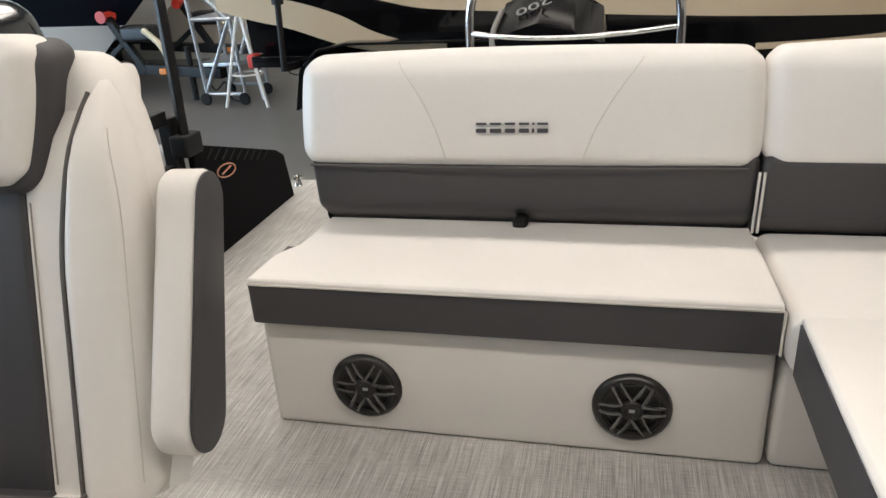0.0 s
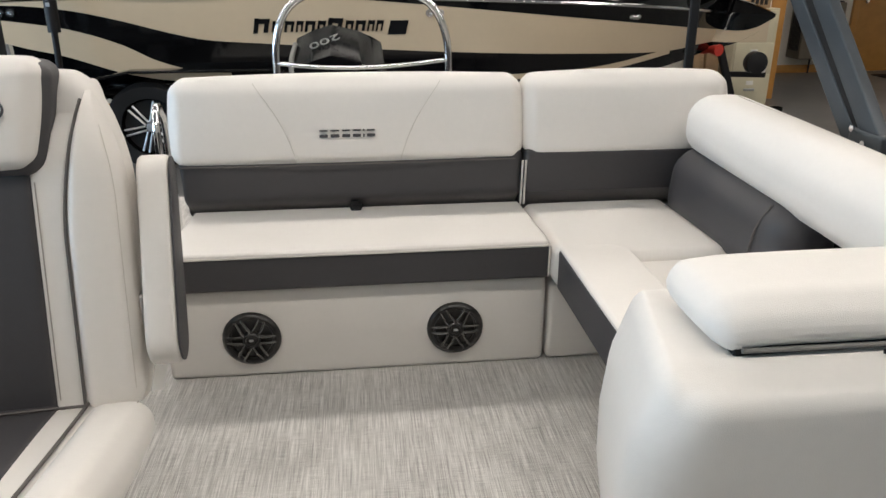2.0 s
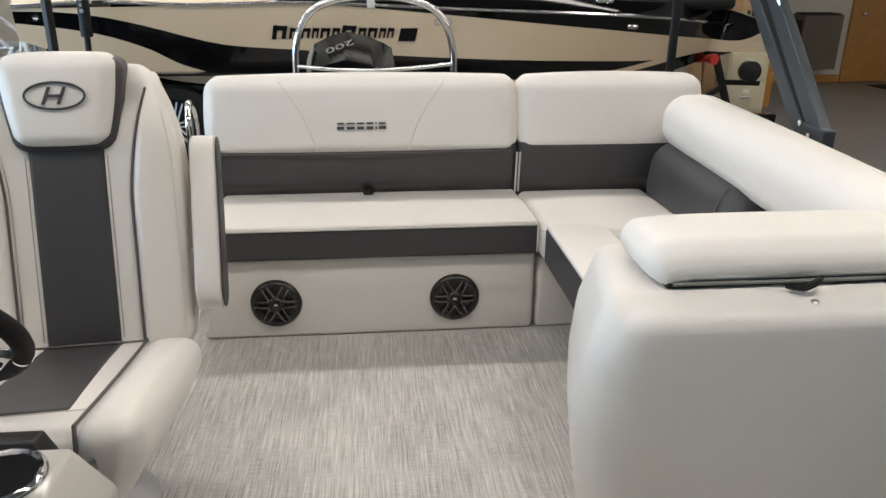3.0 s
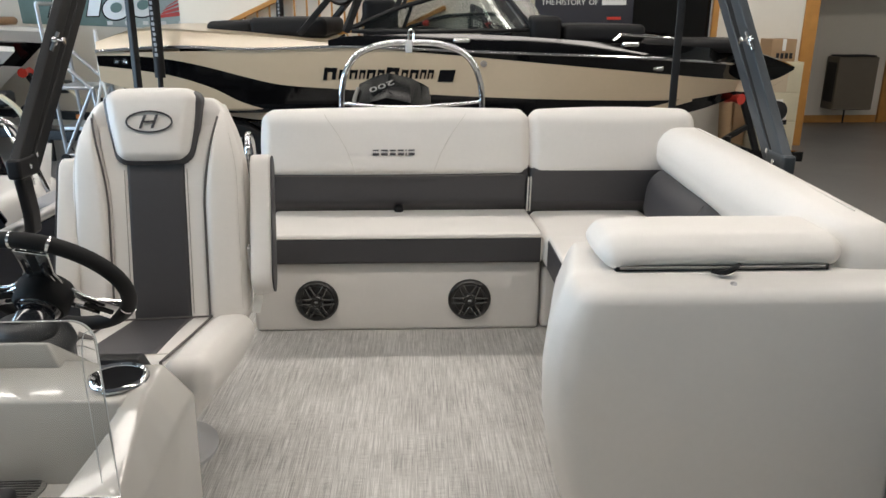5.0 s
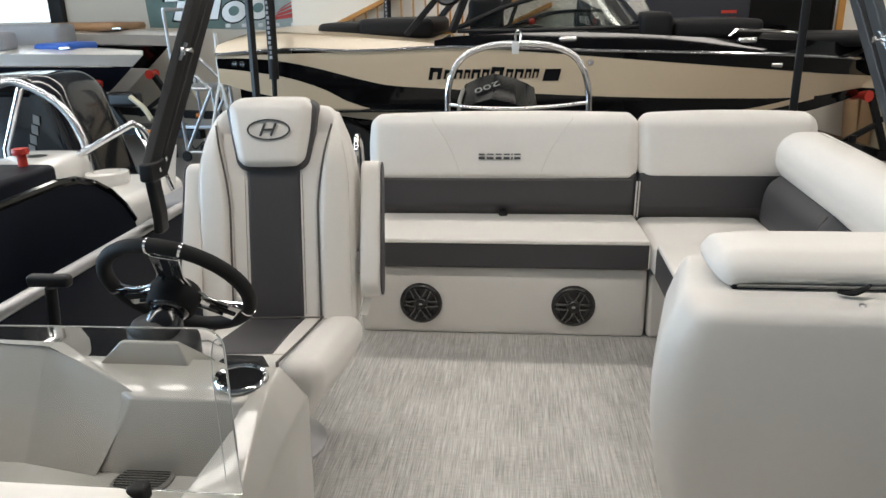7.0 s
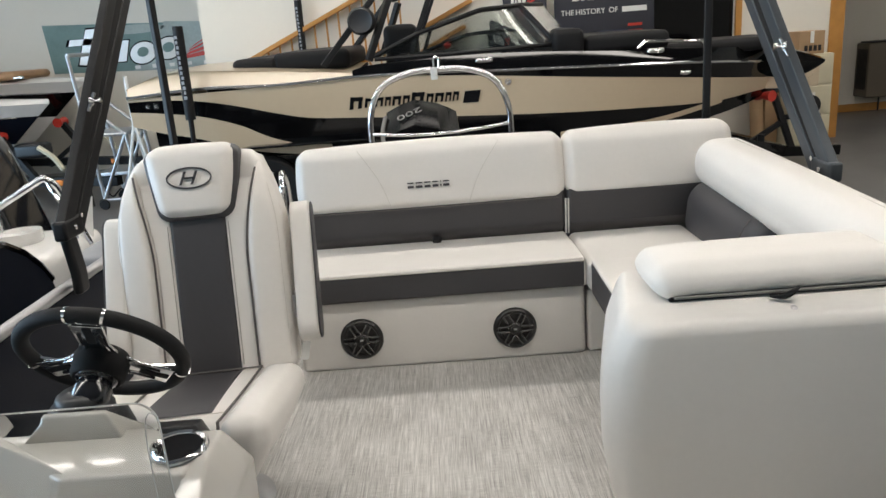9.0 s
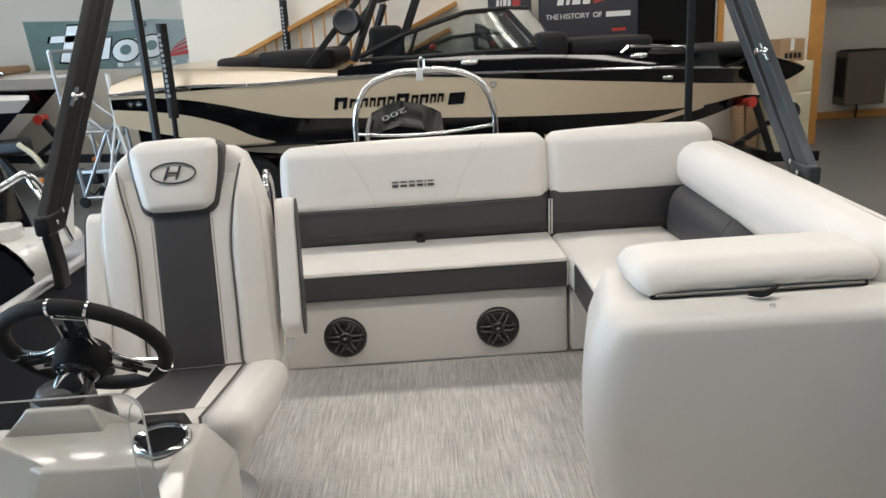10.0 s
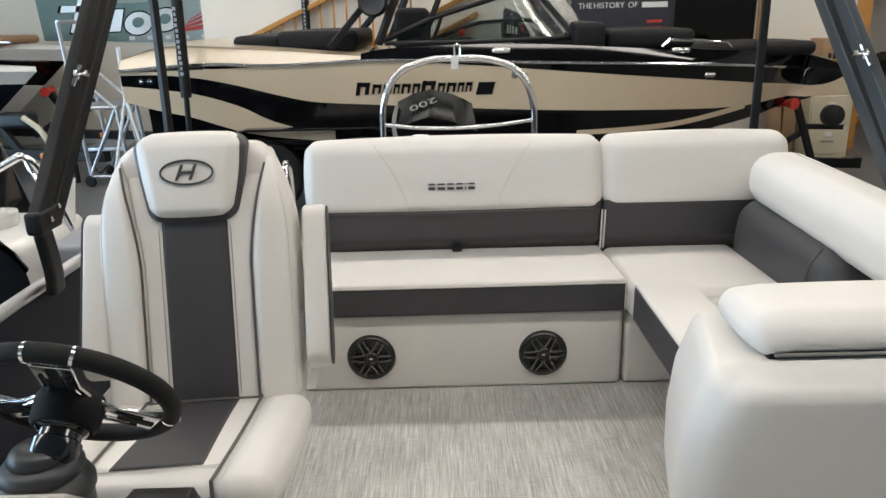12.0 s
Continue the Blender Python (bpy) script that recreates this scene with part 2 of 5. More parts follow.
def round_rect(w, h, r, n=6, x=0.0, y=0.0):
    out = []
    for cx, cy, a0 in ((w / 2 - r, h / 2 - r, 0), (-w / 2 + r, h / 2 - r, 90), (-w / 2 + r, -h / 2 + r, 180), (w / 2 - r, -h / 2 + r, 270)):
        for k in range(n + 1):
            a = radians(a0 + 90 * k / n)
            out.append((x + cx + r * math.cos(a), y + cy + r * math.sin(a)))
    return out


def box(x0, x1, y0, y1, z0, z1, r=0.004, bm=None):
    return rbox(x0, x1, y0, y1, z0, z1, r, 0, 1, bm=bm)


def structure(name, bm, material, label, category):
    return tagged(link(name, bm, material), label, category, kind="structure")


def solid(low, high, r=0.008):
    """A block between two loops of the same number of corners, edges rounded by r."""
    bm = bmesh.new()
    a, b = [bm.verts.new(p) for p in low], [bm.verts.new(p) for p in high]
    bm.faces.new(a[::-1])
    bm.faces.new(b)
    for i in range(len(a)):
        j = (i + 1) % len(a)
        bm.faces.new((a[i], a[j], b[j], b[i]))
    if r:
        bmesh.ops.bevel(bm, geom=bm.edges[:], offset=r, segments=3, profile=0.5, affect="EDGES", clamp_overlap=True)
    return bm

# ---- the hall ----
BACK_Y, OFFICE_Y, WEST_Y = 6.0, 7.95, 8.0
structure("floor", box(-10.2, 9.2, -7.2, 8.2, FLOOR_Z - 0.2, FLOOR_Z, 0), CONCRETE, "grey sealed concrete showroom floor, dull sheen", "floor")
structure("ceiling", box(-10.2, 9.2, -7.2, 8.2, CEIL_Z, CEIL_Z + 0.2, 0), CEILING, "plain dark grey showroom ceiling", "ceiling")
structure("wall_south", box(-10, 9, -7.2, -7, FLOOR_Z, CEIL_Z, 0), WALL, "plain warm white showroom wall", "wall")
structure("wall_east", box(9, 9.2, -7, OFFICE_Y, FLOOR_Z, CEIL_Z, 0), WALL, "plain warm white showroom wall", "wall")
structure("wall_office", box(-3.0, 9, OFFICE_Y, OFFICE_Y + 0.2, FLOOR_Z, CEIL_Z, 0), WALL, "white wall of the room beyond the opening", "wall")
wn = bmesh.new()
for a, b, c, d in ((-3.2, 1.80, FLOOR_Z, CEIL_Z), (1.80, 2.90, FLOOR_Z, 0.62), (1.80, 2.90, 1.55, CEIL_Z), (2.90, 4.0, FLOOR_Z, CEIL_Z)):
    box(a, b, BACK_Y, BACK_Y + 0.14, c, d, 0, wn)
structure("wall_north", wn, WALL, "warm white back wall of the showroom with a window", "wall")
structure("wall_return", box(-3.2, -3.06, BACK_Y + 0.141, WEST_Y, FLOOR_Z, CEIL_Z, 0), WALL, "white return wall at the corner", "wall")
ww = bmesh.new()
for a, b, c, d in ((-10, -9.4, FLOOR_Z, CEIL_Z), (-9.4, -7.5, FLOOR_Z, 1.24), (-9.4, -7.5, 2.7, CEIL_Z), (-7.5, -3.06, FLOOR_Z, CEIL_Z)):
    box(a, b, WEST_Y, WEST_Y + 0.14, c, d, 0, ww)
structure("wall_northwest", ww, WALL, "warm white wall with a bright window", "wall")
structure("wall_lintel", box(4.0, 9, BACK_Y, BACK_Y + 0.14, 2.0, CEIL_Z, 0), WALL, "white wall over the wide opening", "wall")
wb = box(-10.2, -10, -7, OFFICE_Y, FLOOR_Z, -0.1, 0)
for a, b, c, d in ((-7, -5.5, -0.1, CEIL_Z), (3.5, OFFICE_Y, -0.1, CEIL_Z), (-5.5, 3.5, 2.8, CEIL_Z)):
    box(-10.2, -10, a, b, c, d, 0, wb)
structure("wall_west", wb, WALL, "white wall with a wide daylight window", "wall")
structure("backdrop", box(-9.9, -7.0, 8.6, 8.65, 0.8, 3.3, 0), glow("pale_sky", (0.80, 0.92, 1.0), 1.6), "pale daylight sky outside the window", "sky")
w1 = tagged(new("window_1"), "dark interior window in an oak frame", "window", kind="structure")
for nm, a in (("window_frame", (1.73, 2.97, BACK_Y - 0.03, BACK_Y + 0.02, 1.55, 1.62)), ("window_frame", (1.73, 2.97, BACK_Y - 0.03, BACK_Y + 0.02, 0.55, 0.62)), ("window_frame", (1.73, 1.80, BACK_Y - 0.03, BACK_Y + 0.02, 0.62, 1.55)), ("window_frame", (2.90, 2.97, BACK_Y - 0.03, BACK_Y + 0.02, 0.62, 1.55))):
    part(nm, box(*a), OAK, w1)
part("pane", box(1.80, 2.90, BACK_Y + 0.06, BACK_Y + 0.068, 0.62, 1.55, 0), GLOSS_BLACK, w1, "black unlit glass")
w2 = tagged(new("window_2"), "tall daylight window with a dark steel mullion", "window", kind="structure")
part("mullion", box(-7.46, -7.26, WEST_Y - 0.12, WEST_Y - 0.002, FLOOR_Z, CEIL_Z), BLACK_FRAME, w2, "dark steel pillar beside the window")
part("window_sill", box(-9.4, -7.5, WEST_Y - 0.06, WEST_Y - 0.002, 1.19, 1.24), WHITE_GEL, w2)
d1 = tagged(new("door_1"), "wide opening cased in varnished oak", "doorway", kind="structure")
part("door_jamb", box(3.985, 4.15, BACK_Y - 0.02, BACK_Y + 0.17, FLOOR_Z, 2.05), OAK, d1)
part("door_head", box(4.15, 9, BACK_Y - 0.02, BACK_Y + 0.17, 1.93, 2.05), OAK, d1)
d2 = tagged(new("door_2"), "closed varnished wood door with a steel knob", "door", kind="structure")
part("door_leaf", box(6.36, 7.26, OFFICE_Y - 0.03, OFFICE_Y - 0.002, FLOOR_Z + 0.01, 1.75), OAK, d2)
for a in ((6.27, 6.355), (7.265, 7.35)):
    part("door_frame", box(a[0], a[1], OFFICE_Y - 0.05, OFFICE_Y - 0.002, FLOOR_Z, 1.83), OAK, d2)
part("door_knob", lathe([(0.0, 0.0), (0.012, 0.0), (0.012, 0.03), (0.028, 0.04), (0.03, 0.055), (0.018, 0.07), (0.0, 0.072)], pose(6.43, OFFICE_Y - 0.03, 0.68, 90)), CHROME, d2, "round steel knob")
for nm, a in (("baseboard", (-3.2, 3.98, BACK_Y - 0.015, BACK_Y - 0.002, FLOOR_Z, FLOOR_Z + 0.1)), ("baseboard", (4.2, 6.26, OFFICE_Y - 0.015, OFFICE_Y - 0.002, FLOOR_Z, FLOOR_Z + 0.11))):
    structure(nm, box(*a), OAK, "varnished oak baseboard along the wall", "baseboard")
for ly, watts in LAMP_ROWS:
    for lx in (-5.6, -0.6, 4.4):
        t = thing("ceiling_light", "long white fluorescent ceiling light", "lamp", pose(lx, ly, CEIL_Z), group="ceiling lights")
        part("housing", box(-2.45, 2.45, -0.2, 0.2, -0.10, 0.0), WHITE_GEL, t)
        part("diffuser", rbox(-2.4, 2.4, -0.14, 0.14, -0.13, -0.10, 0.012, n=1), TUBE, t)

# ---- pontoon deck ----
structure("deck", box(-1.95, 0.90, -4.2, 1.95, -0.05, 0.0, 0.004), WEAVE, "grey woven vinyl pontoon boat deck", "deck")
for px in (-1.55, 0.5):
    log = thing("pontoon_log", "aluminium pontoon float under the deck", "pontoon")
    part("float", tube([(px, -4.3, -0.165), (px, -4.0, -0.165), (px, 1.8, -0.165), (px, 1.95, -0.165)], [0.03, 0.114, 0.114, 0.10], 24), ALU, log)


# ---- stern bench ----
def speaker(x, z, m=None):
    sp = thing("speaker", "round dark grey speaker with six double spokes in the bench", "speaker", pose(x, -0.004, z, 90), group="bench speakers")
    part("rim", lathe([(0.064, 0.004), (0.068, 0.012), (0.078, 0.014), (0.086, 0.008), (0.088, 0.0), (0.064, 0.0)]), GLOSS_GREY, sp)
    part("inner_ring", lathe([(0.060, 0.002), (0.0615, 0.011), (0.0655, 0.011), (0.067, 0.002)]), GLOSS_GREY, sp)
    part("cone", lathe([(0.066, 0.002), (0.03, 0.0015), (0.0, 0.003)]), RUBBER, sp)
    part("hub", lathe([(0.027, 0.002), (0.026, 0.016), (0.022, 0.020), (0.017, 0.020), (0.015, 0.016), (0.0, 0.0165)]), GLOSS_GREY, sp)
    for k in range(6):
        a = radians(60 * k)
        bm = bmesh.new()
        for s in (-1, 1):
            d, o = Vector((math.cos(a), math.sin(a), 0)), Vector((-math.sin(a), math.cos(a), 0)) * 0.0105 * s
            tube([d * 0.018 + o * 1.15 + Vector((0, 0, 0.014)), d * 0.045 + o + Vector((0, 0, 0.018)), d * 0.072 + o * 0.9 + Vector((0, 0, 0.011))], 0.0042, 6, bm=bm)
        part("spoke", bm, SPOKE, sp)
    part("badge", slab(round_rect(0.013, 0.008, 0.002, 3), pose(0, 0.0, 0.0166), 0.001), ALU, sp)
    return sp


GLOSS_GREY = mat("glossy_grey_plastic", (0.012, 0.0115, 0.011), 0.30, vary=0.1)
SPOKE = mat("smoked_plastic", (0.15, 0.145, 0.14), 0.16, metal=0.5, vary=0.1, coat=0.4)

bench = thing("bench_seat", "ivory and charcoal vinyl stern bench with hinged seat and padded base", "bench")
part("base", rbox(-1.162, 0.0, 0.0, 0.45, 0.0, 0.296, 0.018, 0.004, 10), VINYL, bench, "ivory padded vinyl base panel")
part("seat_front", rbox(-1.165, -0.004, -0.030, 0.20, 0.304, 0.408, 0.008, 0.0, 8), CHARCOAL, bench, "charcoal vinyl front of the seat cushion")
part("seat_top", rbox(-1.163, -0.006, -0.0315, 0.43, 0.401, 0.423, 0.008, 0.003, 12, shape=lambda p: Vector((p.x + (0.035 * min(1.0, max(0.0, (p.y - 0.14) / 0.05)) if p.x < -1.10 else 0.0), p.y, p.z - 0.05 * max(0, p.y)))), VINYL, bench)
part("end_welt", tube([(-0.004, -0.030, 0.306), (-0.004, -0.031, 0.408)], 0.003, 6), PIPING, bench)
part("seat_piping", tube(curve([(-1.162, -0.031, 0.409), (-0.6, -0.033, 0.409), (-0.008, -0.031, 0.409)]), 0.0035, 6), PIPING, bench, "pale welt along the cushion edge")
# solid dark strip whose colour gives the shade under the seat
part("base_gap_shade", rbox(-1.16, -0.003, -0.012, 0.3, 0.296, 0.305, 0.003, n=1), SEAM_SHADE, bench, "dark strip painted as the shade of the hinge gap below the seat")


def tuck(p):
    """Lean the lower back and fold its foot back under."""
    return Vector((p.x, p.y - 0.10 * (p.z - 0.40) + (1.1 * max(0.0, 0.445 - p.z) if p.y < 0.46 else 0.0), p.z))


part("lower_back", rbox(-1.152, -0.004, 0.405, 0.52, 0.37, 0.60, 0.02, 0.003, 12, shape=tuck), CHARCOAL, bench, "charcoal vinyl lower backrest")


def pad_shape(p):
    return Vector((p.x, p.y + 0.30 * (p.z - 0.585), p.z))


part("upper_back", rbox(-1.172, -0.005, 0.372, 0.50, 0.567, 0.838, 0.045, 0.012, 10, shape=pad_shape), VINYL, bench, "ivory vinyl upper backrest pad")
# dark line painting the shade in the crease below the upper pad
part("back_crease_shade", tube(curve([(-1.15, 0.382, 0.570), (-0.6, 0.371, 0.570), (-0.03, 0.382, 0.570)]), 0.003, 6), SEAM_SHADE, bench)
# stitched panel seams


def pad_front(x, z):
    """The front face of the bench's upper pad."""
    u, v = (x + 0.5885) / 0.5835, (z - 0.7025) / 0.1355
    d = max(0.0, z - 0.793)
    return 0.372 + 0.30 * (z - 0.585) - 0.012 * (1 - u * u) * (1 - v * v) + 0.045 - math.sqrt(max(0.0, 0.045 ** 2 - d * d))


for x0, x1, bow in ((-0.905, -0.765, 1), (-0.275, -0.425, -1)):
    pts = []
    for k in range(17):
        s = k / 16
        x, z = x0 + (x1 - x0) * s + bow * 0.02 * math.sin(math.pi * s), 0.834 - 0.255 * s
        pts.append((x, pad_front(x, z) - 0.0005, z))
    part("stitched_seam", tube(pts, 0.0014, 6), THREAD, bench)
# brand wordmark as six plain marks, each a pair of slim bars
x = -0.690
for w in (0.031, 0.033, 0.030, 0.030, 0.006, 0.031):
    for dz, hz in ((0.009, 0.0055), (-0.008, 0.0105)):
        part("wordmark", slab(round_rect(w - 0.004 if w > 0.01 else w, hz, 0.0015, 2, x + w / 2, dz), pose(0, 0.3825, 0.672, 90 - 16.7), 0.003), CHARCOAL, bench, "dark embroidered mark of a wordmark")
    x += w + 0.005
part("pull_strap", rbox(-0.598, -0.562, 0.372, 0.43, 0.402, 0.424, 0.008, 0.003, n=3), RUBBER, bench, "black pull strap at the seat hinge")
for sx in (-0.906, -0.286):
    speaker(sx, 0.136)

# ---- corner seat ----
corner = thing("corner_seat", "ivory and charcoal vinyl corner seat of the lounge", "seat")
part("base", rbox(0.010, 0.75, 0.002, 0.45, 0.0, 0.272, 0.018, 0.003, 6), VINYL, corner)
part("seat_cushion", rbox(0.006, 0.52, -0.125, 0.42, 0.285, 0.412, 0.03, 0.010, 12, shape=lambda p: Vector((p.x, p.y - 0.42 * min(0.0, p.y) * max(0.0, 1 - (p.x - 0.006) / 0.10), p.z - 0.03 * max(0, p.y)))), VINYL, corner)
part("lower_back", rbox(0.004, 0.70, 0.395, 0.52, 0.36, 0.60, 0.02, 0.003, 12, shape=tuck), CHARCOAL, corner)
part("upper_back", rbox(0.006, 0.735, 0.372, 0.50, 0.567, 0.836, 0.045, 0.012, 8, shape=pad_shape), VINYL, corner)
for sx in (-0.004, 0.008):
    part("edge_piping", tube([(sx, 0.398, 0.40), (sx, 0.382, 0.562)], 0.0035, 6), PIPING, corner)

# ---- side lounge ----
lounge = thing("chaise_lounge", "ivory vinyl chaise with charcoal side panel and rolled backrest", "seat")
part("base", rbox(0.20, 0.80, -1.0, 0.0, 0.0, 0.27, 0.012, 0.0, 4), VINYL, lounge)
part("side_panel", rbox(0.014, 0.05, -0.95, -0.066, 0.285, 0.404, 0.006, 0.0, 4), CHARCOAL, lounge, "charcoal vinyl side of the chaise cushion")


def chaise_corner(p):
    """Round the chaise cushion's inner far corner in plan."""
    u, v = 0.07 - (0.213 - p.x), 0.07 - (-0.064 - p.y)
    if u <= 0 or v <= 0:
        return p
    k = max(u, v) / math.hypot(u, v)
    return Vector((0.213 - 0.07 + u * k, -0.064 - 0.07 + v * k, p.z))


part("seat_cushion", rbox(0.016, 0.213, -0.95, -0.064, 0.400, 0.421, 0.010, 0.003, 20, shape=chaise_corner), VINYL, lounge)
part("cushion_core", rbox(0.052, 0.213, -0.95, -0.068, 0.29, 0.402, 0.01, 0.0, 20, shape=chaise_corner), VINYL, lounge)
part("inner_cushion", rbox(0.217, 0.53, -0.95, -0.128, 0.29, 0.390, 0.02, 0.006, 6), VINYL, lounge)
part("side_bolster", rbox(0.49, 0.70, -0.36, 0.37, 0.36, 0.612, 0.085, 0.006, 8, shape=lambda p: Vector((p.x + 0.10 * (p.z - 0.40), p.y, p.z))), CHARCOAL, lounge, "charcoal vinyl side bolster")
part("bolster_seam", tube(curve([(0.487, -0.262, 0.40), (0.488, -0.262, 0.46), (0.498, -0.266, 0.53), (0.530, -0.272, 0.592)]), 0.003, 6), SEAM_SHADE, lounge)


def roll_shape(p):
    k = (0.36 - p.y) / 1.46
    return Vector((p.x - 0.012 * k, p.y, p.z - 0.048 * k))


part("roll_backrest", rbox(0.53, 0.76, -1.10, 0.365, 0.59, 0.79, 0.085, 0.008, 8, shape=roll_shape), VINYL, lounge, "ivory rolled backrest along the rail")
part("roll_seam", tube([roll_shape(Vector((0.672, y, 0.7945))) for y in (0.25, 0.0, -0.3, -0.6, -0.95)], 0.0018, 6), THREAD, lounge)
part("back_shell", rbox(0.74, 0.86, -1.0, 0.50, 0.0, 0.60, 0.02, 0.0, 3), BLACK_PLASTIC, lounge, "dark inside of the lounge back")

# ---- lounge end unit ----
end = thing("lounge_end", "large smooth ivory vinyl end back of the lounge", "seat back")
END_SIDE = [(0.0, 0.07), (0.15, 0.026), (0.30, 0.003), (0.42, 0.0), (0.52, 0.012), (0.58, 0.036), (0.65, 0.066)]


def end_shape(p):
    """Round the near corner in plan, bulge the side and let the top rise towards the headrest."""
    a, b, big = p.x + 0.18, p.y + 1.20, 0.085
    x, y = p.x, p.y
    if a < big and b < big:
        u, v = big - a, big - b
        inset = 0.026 - math.sqrt(max(0.0, 0.026 ** 2 - min(0.026, max(0.0, p.z - 0.591)) ** 2))
        k = (big - inset if max(a, b) < 0.0262 else max(u, v)) / math.hypot(u, v)
        x, y = -0.18 + big - u * k, -1.20 + big - v * k
    x += (np.interp(p.z, *zip(*END_SIDE)) + 0.068 * max(0.0, b - 0.06) / 0.30) * max(0.0, 1 - a / 0.30)
    return Vector((x, y, p.z + (0.025 * min(1.0, max(0.0, b) / 0.09) * max(0.0, (p.z - 0.45) / 0.16))))


part("shell", rbox(-0.18, 0.73, -1.20, -0.84, 0.0, 0.617, 0.026, 0.003, 26, shape=end_shape), VINYL, end)


def head_lean(p):
    w = max(0.0, 1 - (p.x + 0.04) / 0.10)
    return Vector((p.x + 0.25 * max(0.0, 0.70 - p.z) * w, p.y + 0.42 * (p.z - 0.642), p.z - 0.012 * w * w))


part("headrest", rbox(-0.040, 0.560, -1.130, -0.92, 0.653, 0.728, 0.037, 0.006, 10, shape=head_lean), VINYL, end, "ivory vinyl headrest bolster on a hinge")
part("head_welt", tube([(0.005, -1.112, 0.6550), (0.25, -1.1145, 0.6550), (0.51, -1.112, 0.6550)], 0.0045, 6), GRILLE_GREY, end, "grey welt along the hinge")
# black filler: the gap's shade is given by its colour
part("hinge_gap_shade", rbox(-0.005, 0.525, -1.108, -0.93, 0.630, 0.660, 0.004, n=1), RUBBER, end, "black filler painted as the shade of the gap under the headrest")
part("latch", tube(curve([(0.222, -1.128, 0.650), (0.25, -1.140, 0.651), (0.272, -1.142, 0.662), (0.287, -1.137, 0.671)]), [0.0025 + 0.005 * math.sin(math.pi * i / 18) ** 0.6 if 0 < i < 18 else 0.004 for i in range(19)], 8), RUBBER, end, "black rubber pull latch")
part("snap_button", lathe([(0.008, 0.0), (0.008, 0.003), (0.0, 0.005)], pose(0.267, -1.160, 0.6275, 20)), ALU, end)

# ---- helm chair ----
CH = pose(-1.272, -0.735, 0, 0, 0, 5)
chair = thing("helm_chair", "ivory and charcoal vinyl captain's chair with folded-up arms on a pedestal", "chair", CH)
LEAN = 0.29


def lean(p):
    return Vector((p.x - 0.01 * (p.z - 0.4), p.y + 0.022 + LEAN * (p.z - 0.40), p.z))


def wing(z):
    k = max(0.0, (z - 0.72) / 0.32)
    return 1 - 0.40 * k ** 2.2


def back_shape(p):
    return lean(Vector((p.x * wing(p.z), p.y, p.z)))


def crease(z):
    """Half the width of the chair's middle panel at a height."""
    return 0.140 + 0.050 * max(0.0, (z - 0.68) / 0.27) ** 1.6


def bolster_shape(s):
    def f(p):
        u = (abs(p.x) - 0.14) / 0.17
        outer = 0.252 * wing(p.z)
        inner = min(crease(p.z), outer - 0.012)
        return lean(Vector((s * (inner + (outer - inner) * u), p.y + 0.02 * u + 0.06 * max(0.0, (p.z - 0.84) / 0.118) ** 2, p.z)))
    return f


def bolster_front(u, z):
    """The front face of a back bolster, u from its inner to its outer edge."""
    a, v = abs(u - 0.5) * 0.17, (z - 0.6415) / 0.3165
    d = max(0.0, a - 0.05)
    return 0.040 + 0.035 - math.sqrt(0.035 ** 2 - d * d) - 0.008 * (1 - (a / 0.085) ** 2) * (1 - v * v)


part("back_shell", rbox(-0.256, 0.256, 0.105, 0.20, 0.30, 0.985, 0.04, 0.01, 12, shape=back_shape), VINYL, chair, "ivory vinyl back shell")
for s in (-1, 1):
    part("back_bolster", rbox(min(s * 0.14, s * 0.31), max(s * 0.14, s * 0.31), 0.040, 0.15, 0.325, 0.958, 0.035, 0.008, 14, shape=bolster_shape(s)), VINYL, chair, "ivory side bolster")
    part("bolster_piping", tube([lean(Vector((s * (crease(z) + 0.001), 0.052 + 0.045 * max(0.0, (z - 0.84) / 0.118) ** 2, z))) for z in [0.34 + 0.025 * i for i in range(25)]], 0.0036, 6), SEAM_SHADE, chair, "dark piping in the bolster seam")
    for u in (0.90,):
        part("bolster_stitch", tube([bolster_shape(s)(Vector((0.14 + 0.17 * u, bolster_front(u, z) - 0.0006, z))) for z in [0.37 + 0.018 * i for i in range(30)]], 0.0010, 5), THREAD, chair)
    part("back_panel", rbox(0.082, 0.205, 0.062, 0.14, 0.33, 0.95, 0.012, 0.0, 10, shape=lambda p: lean(Vector((s * (0.082 + (p.x - 0.082) / 0.123 * (crease(p.z) - 0.084)), p.y + 0.075 * max(0.0, (p.z - 0.82) / 0.13) ** 2, p.z)))), VINYL, chair)
    part("stripe_stitch", tube([lean(Vector((s * 0.0925, 0.0605, z))) for z in (0.36, 0.5, 0.65, 0.79)], 0.0014, 5), STITCH, chair)
part("centre_stripe", rbox(-0.086, 0.086, 0.0575, 0.14, 0.335, 0.862, 0.012, 0.0, 8, shape=lean), CHARCOAL, chair, "charcoal vinyl centre stripe")


def head_shape(p):
    return lean(Vector((p.x * (1 + 1.55 * (p.z - 0.79)), p.y, p.z)))


part("headrest_border", rbox(-0.110, 0.110, 0.040, 0.15, 0.803, 1.014, 0.03, 0.004, 8, shape=head_shape), CHARCOAL, chair, "charcoal headrest border")
part("headrest_pad", rbox(-0.098, 0.098, 0.022, 0.12, 0.821, 1.022, 0.028, 0.006, 8, shape=head_shape), VINYL, chair, "ivory headrest pad")
EMB = Matrix.Translation((-0.005, 0.0365 + LEAN * 0.537, 0.936)) @ pose(0, 0, 0, 90 - math.degrees(math.atan(LEAN)), 0, 0)
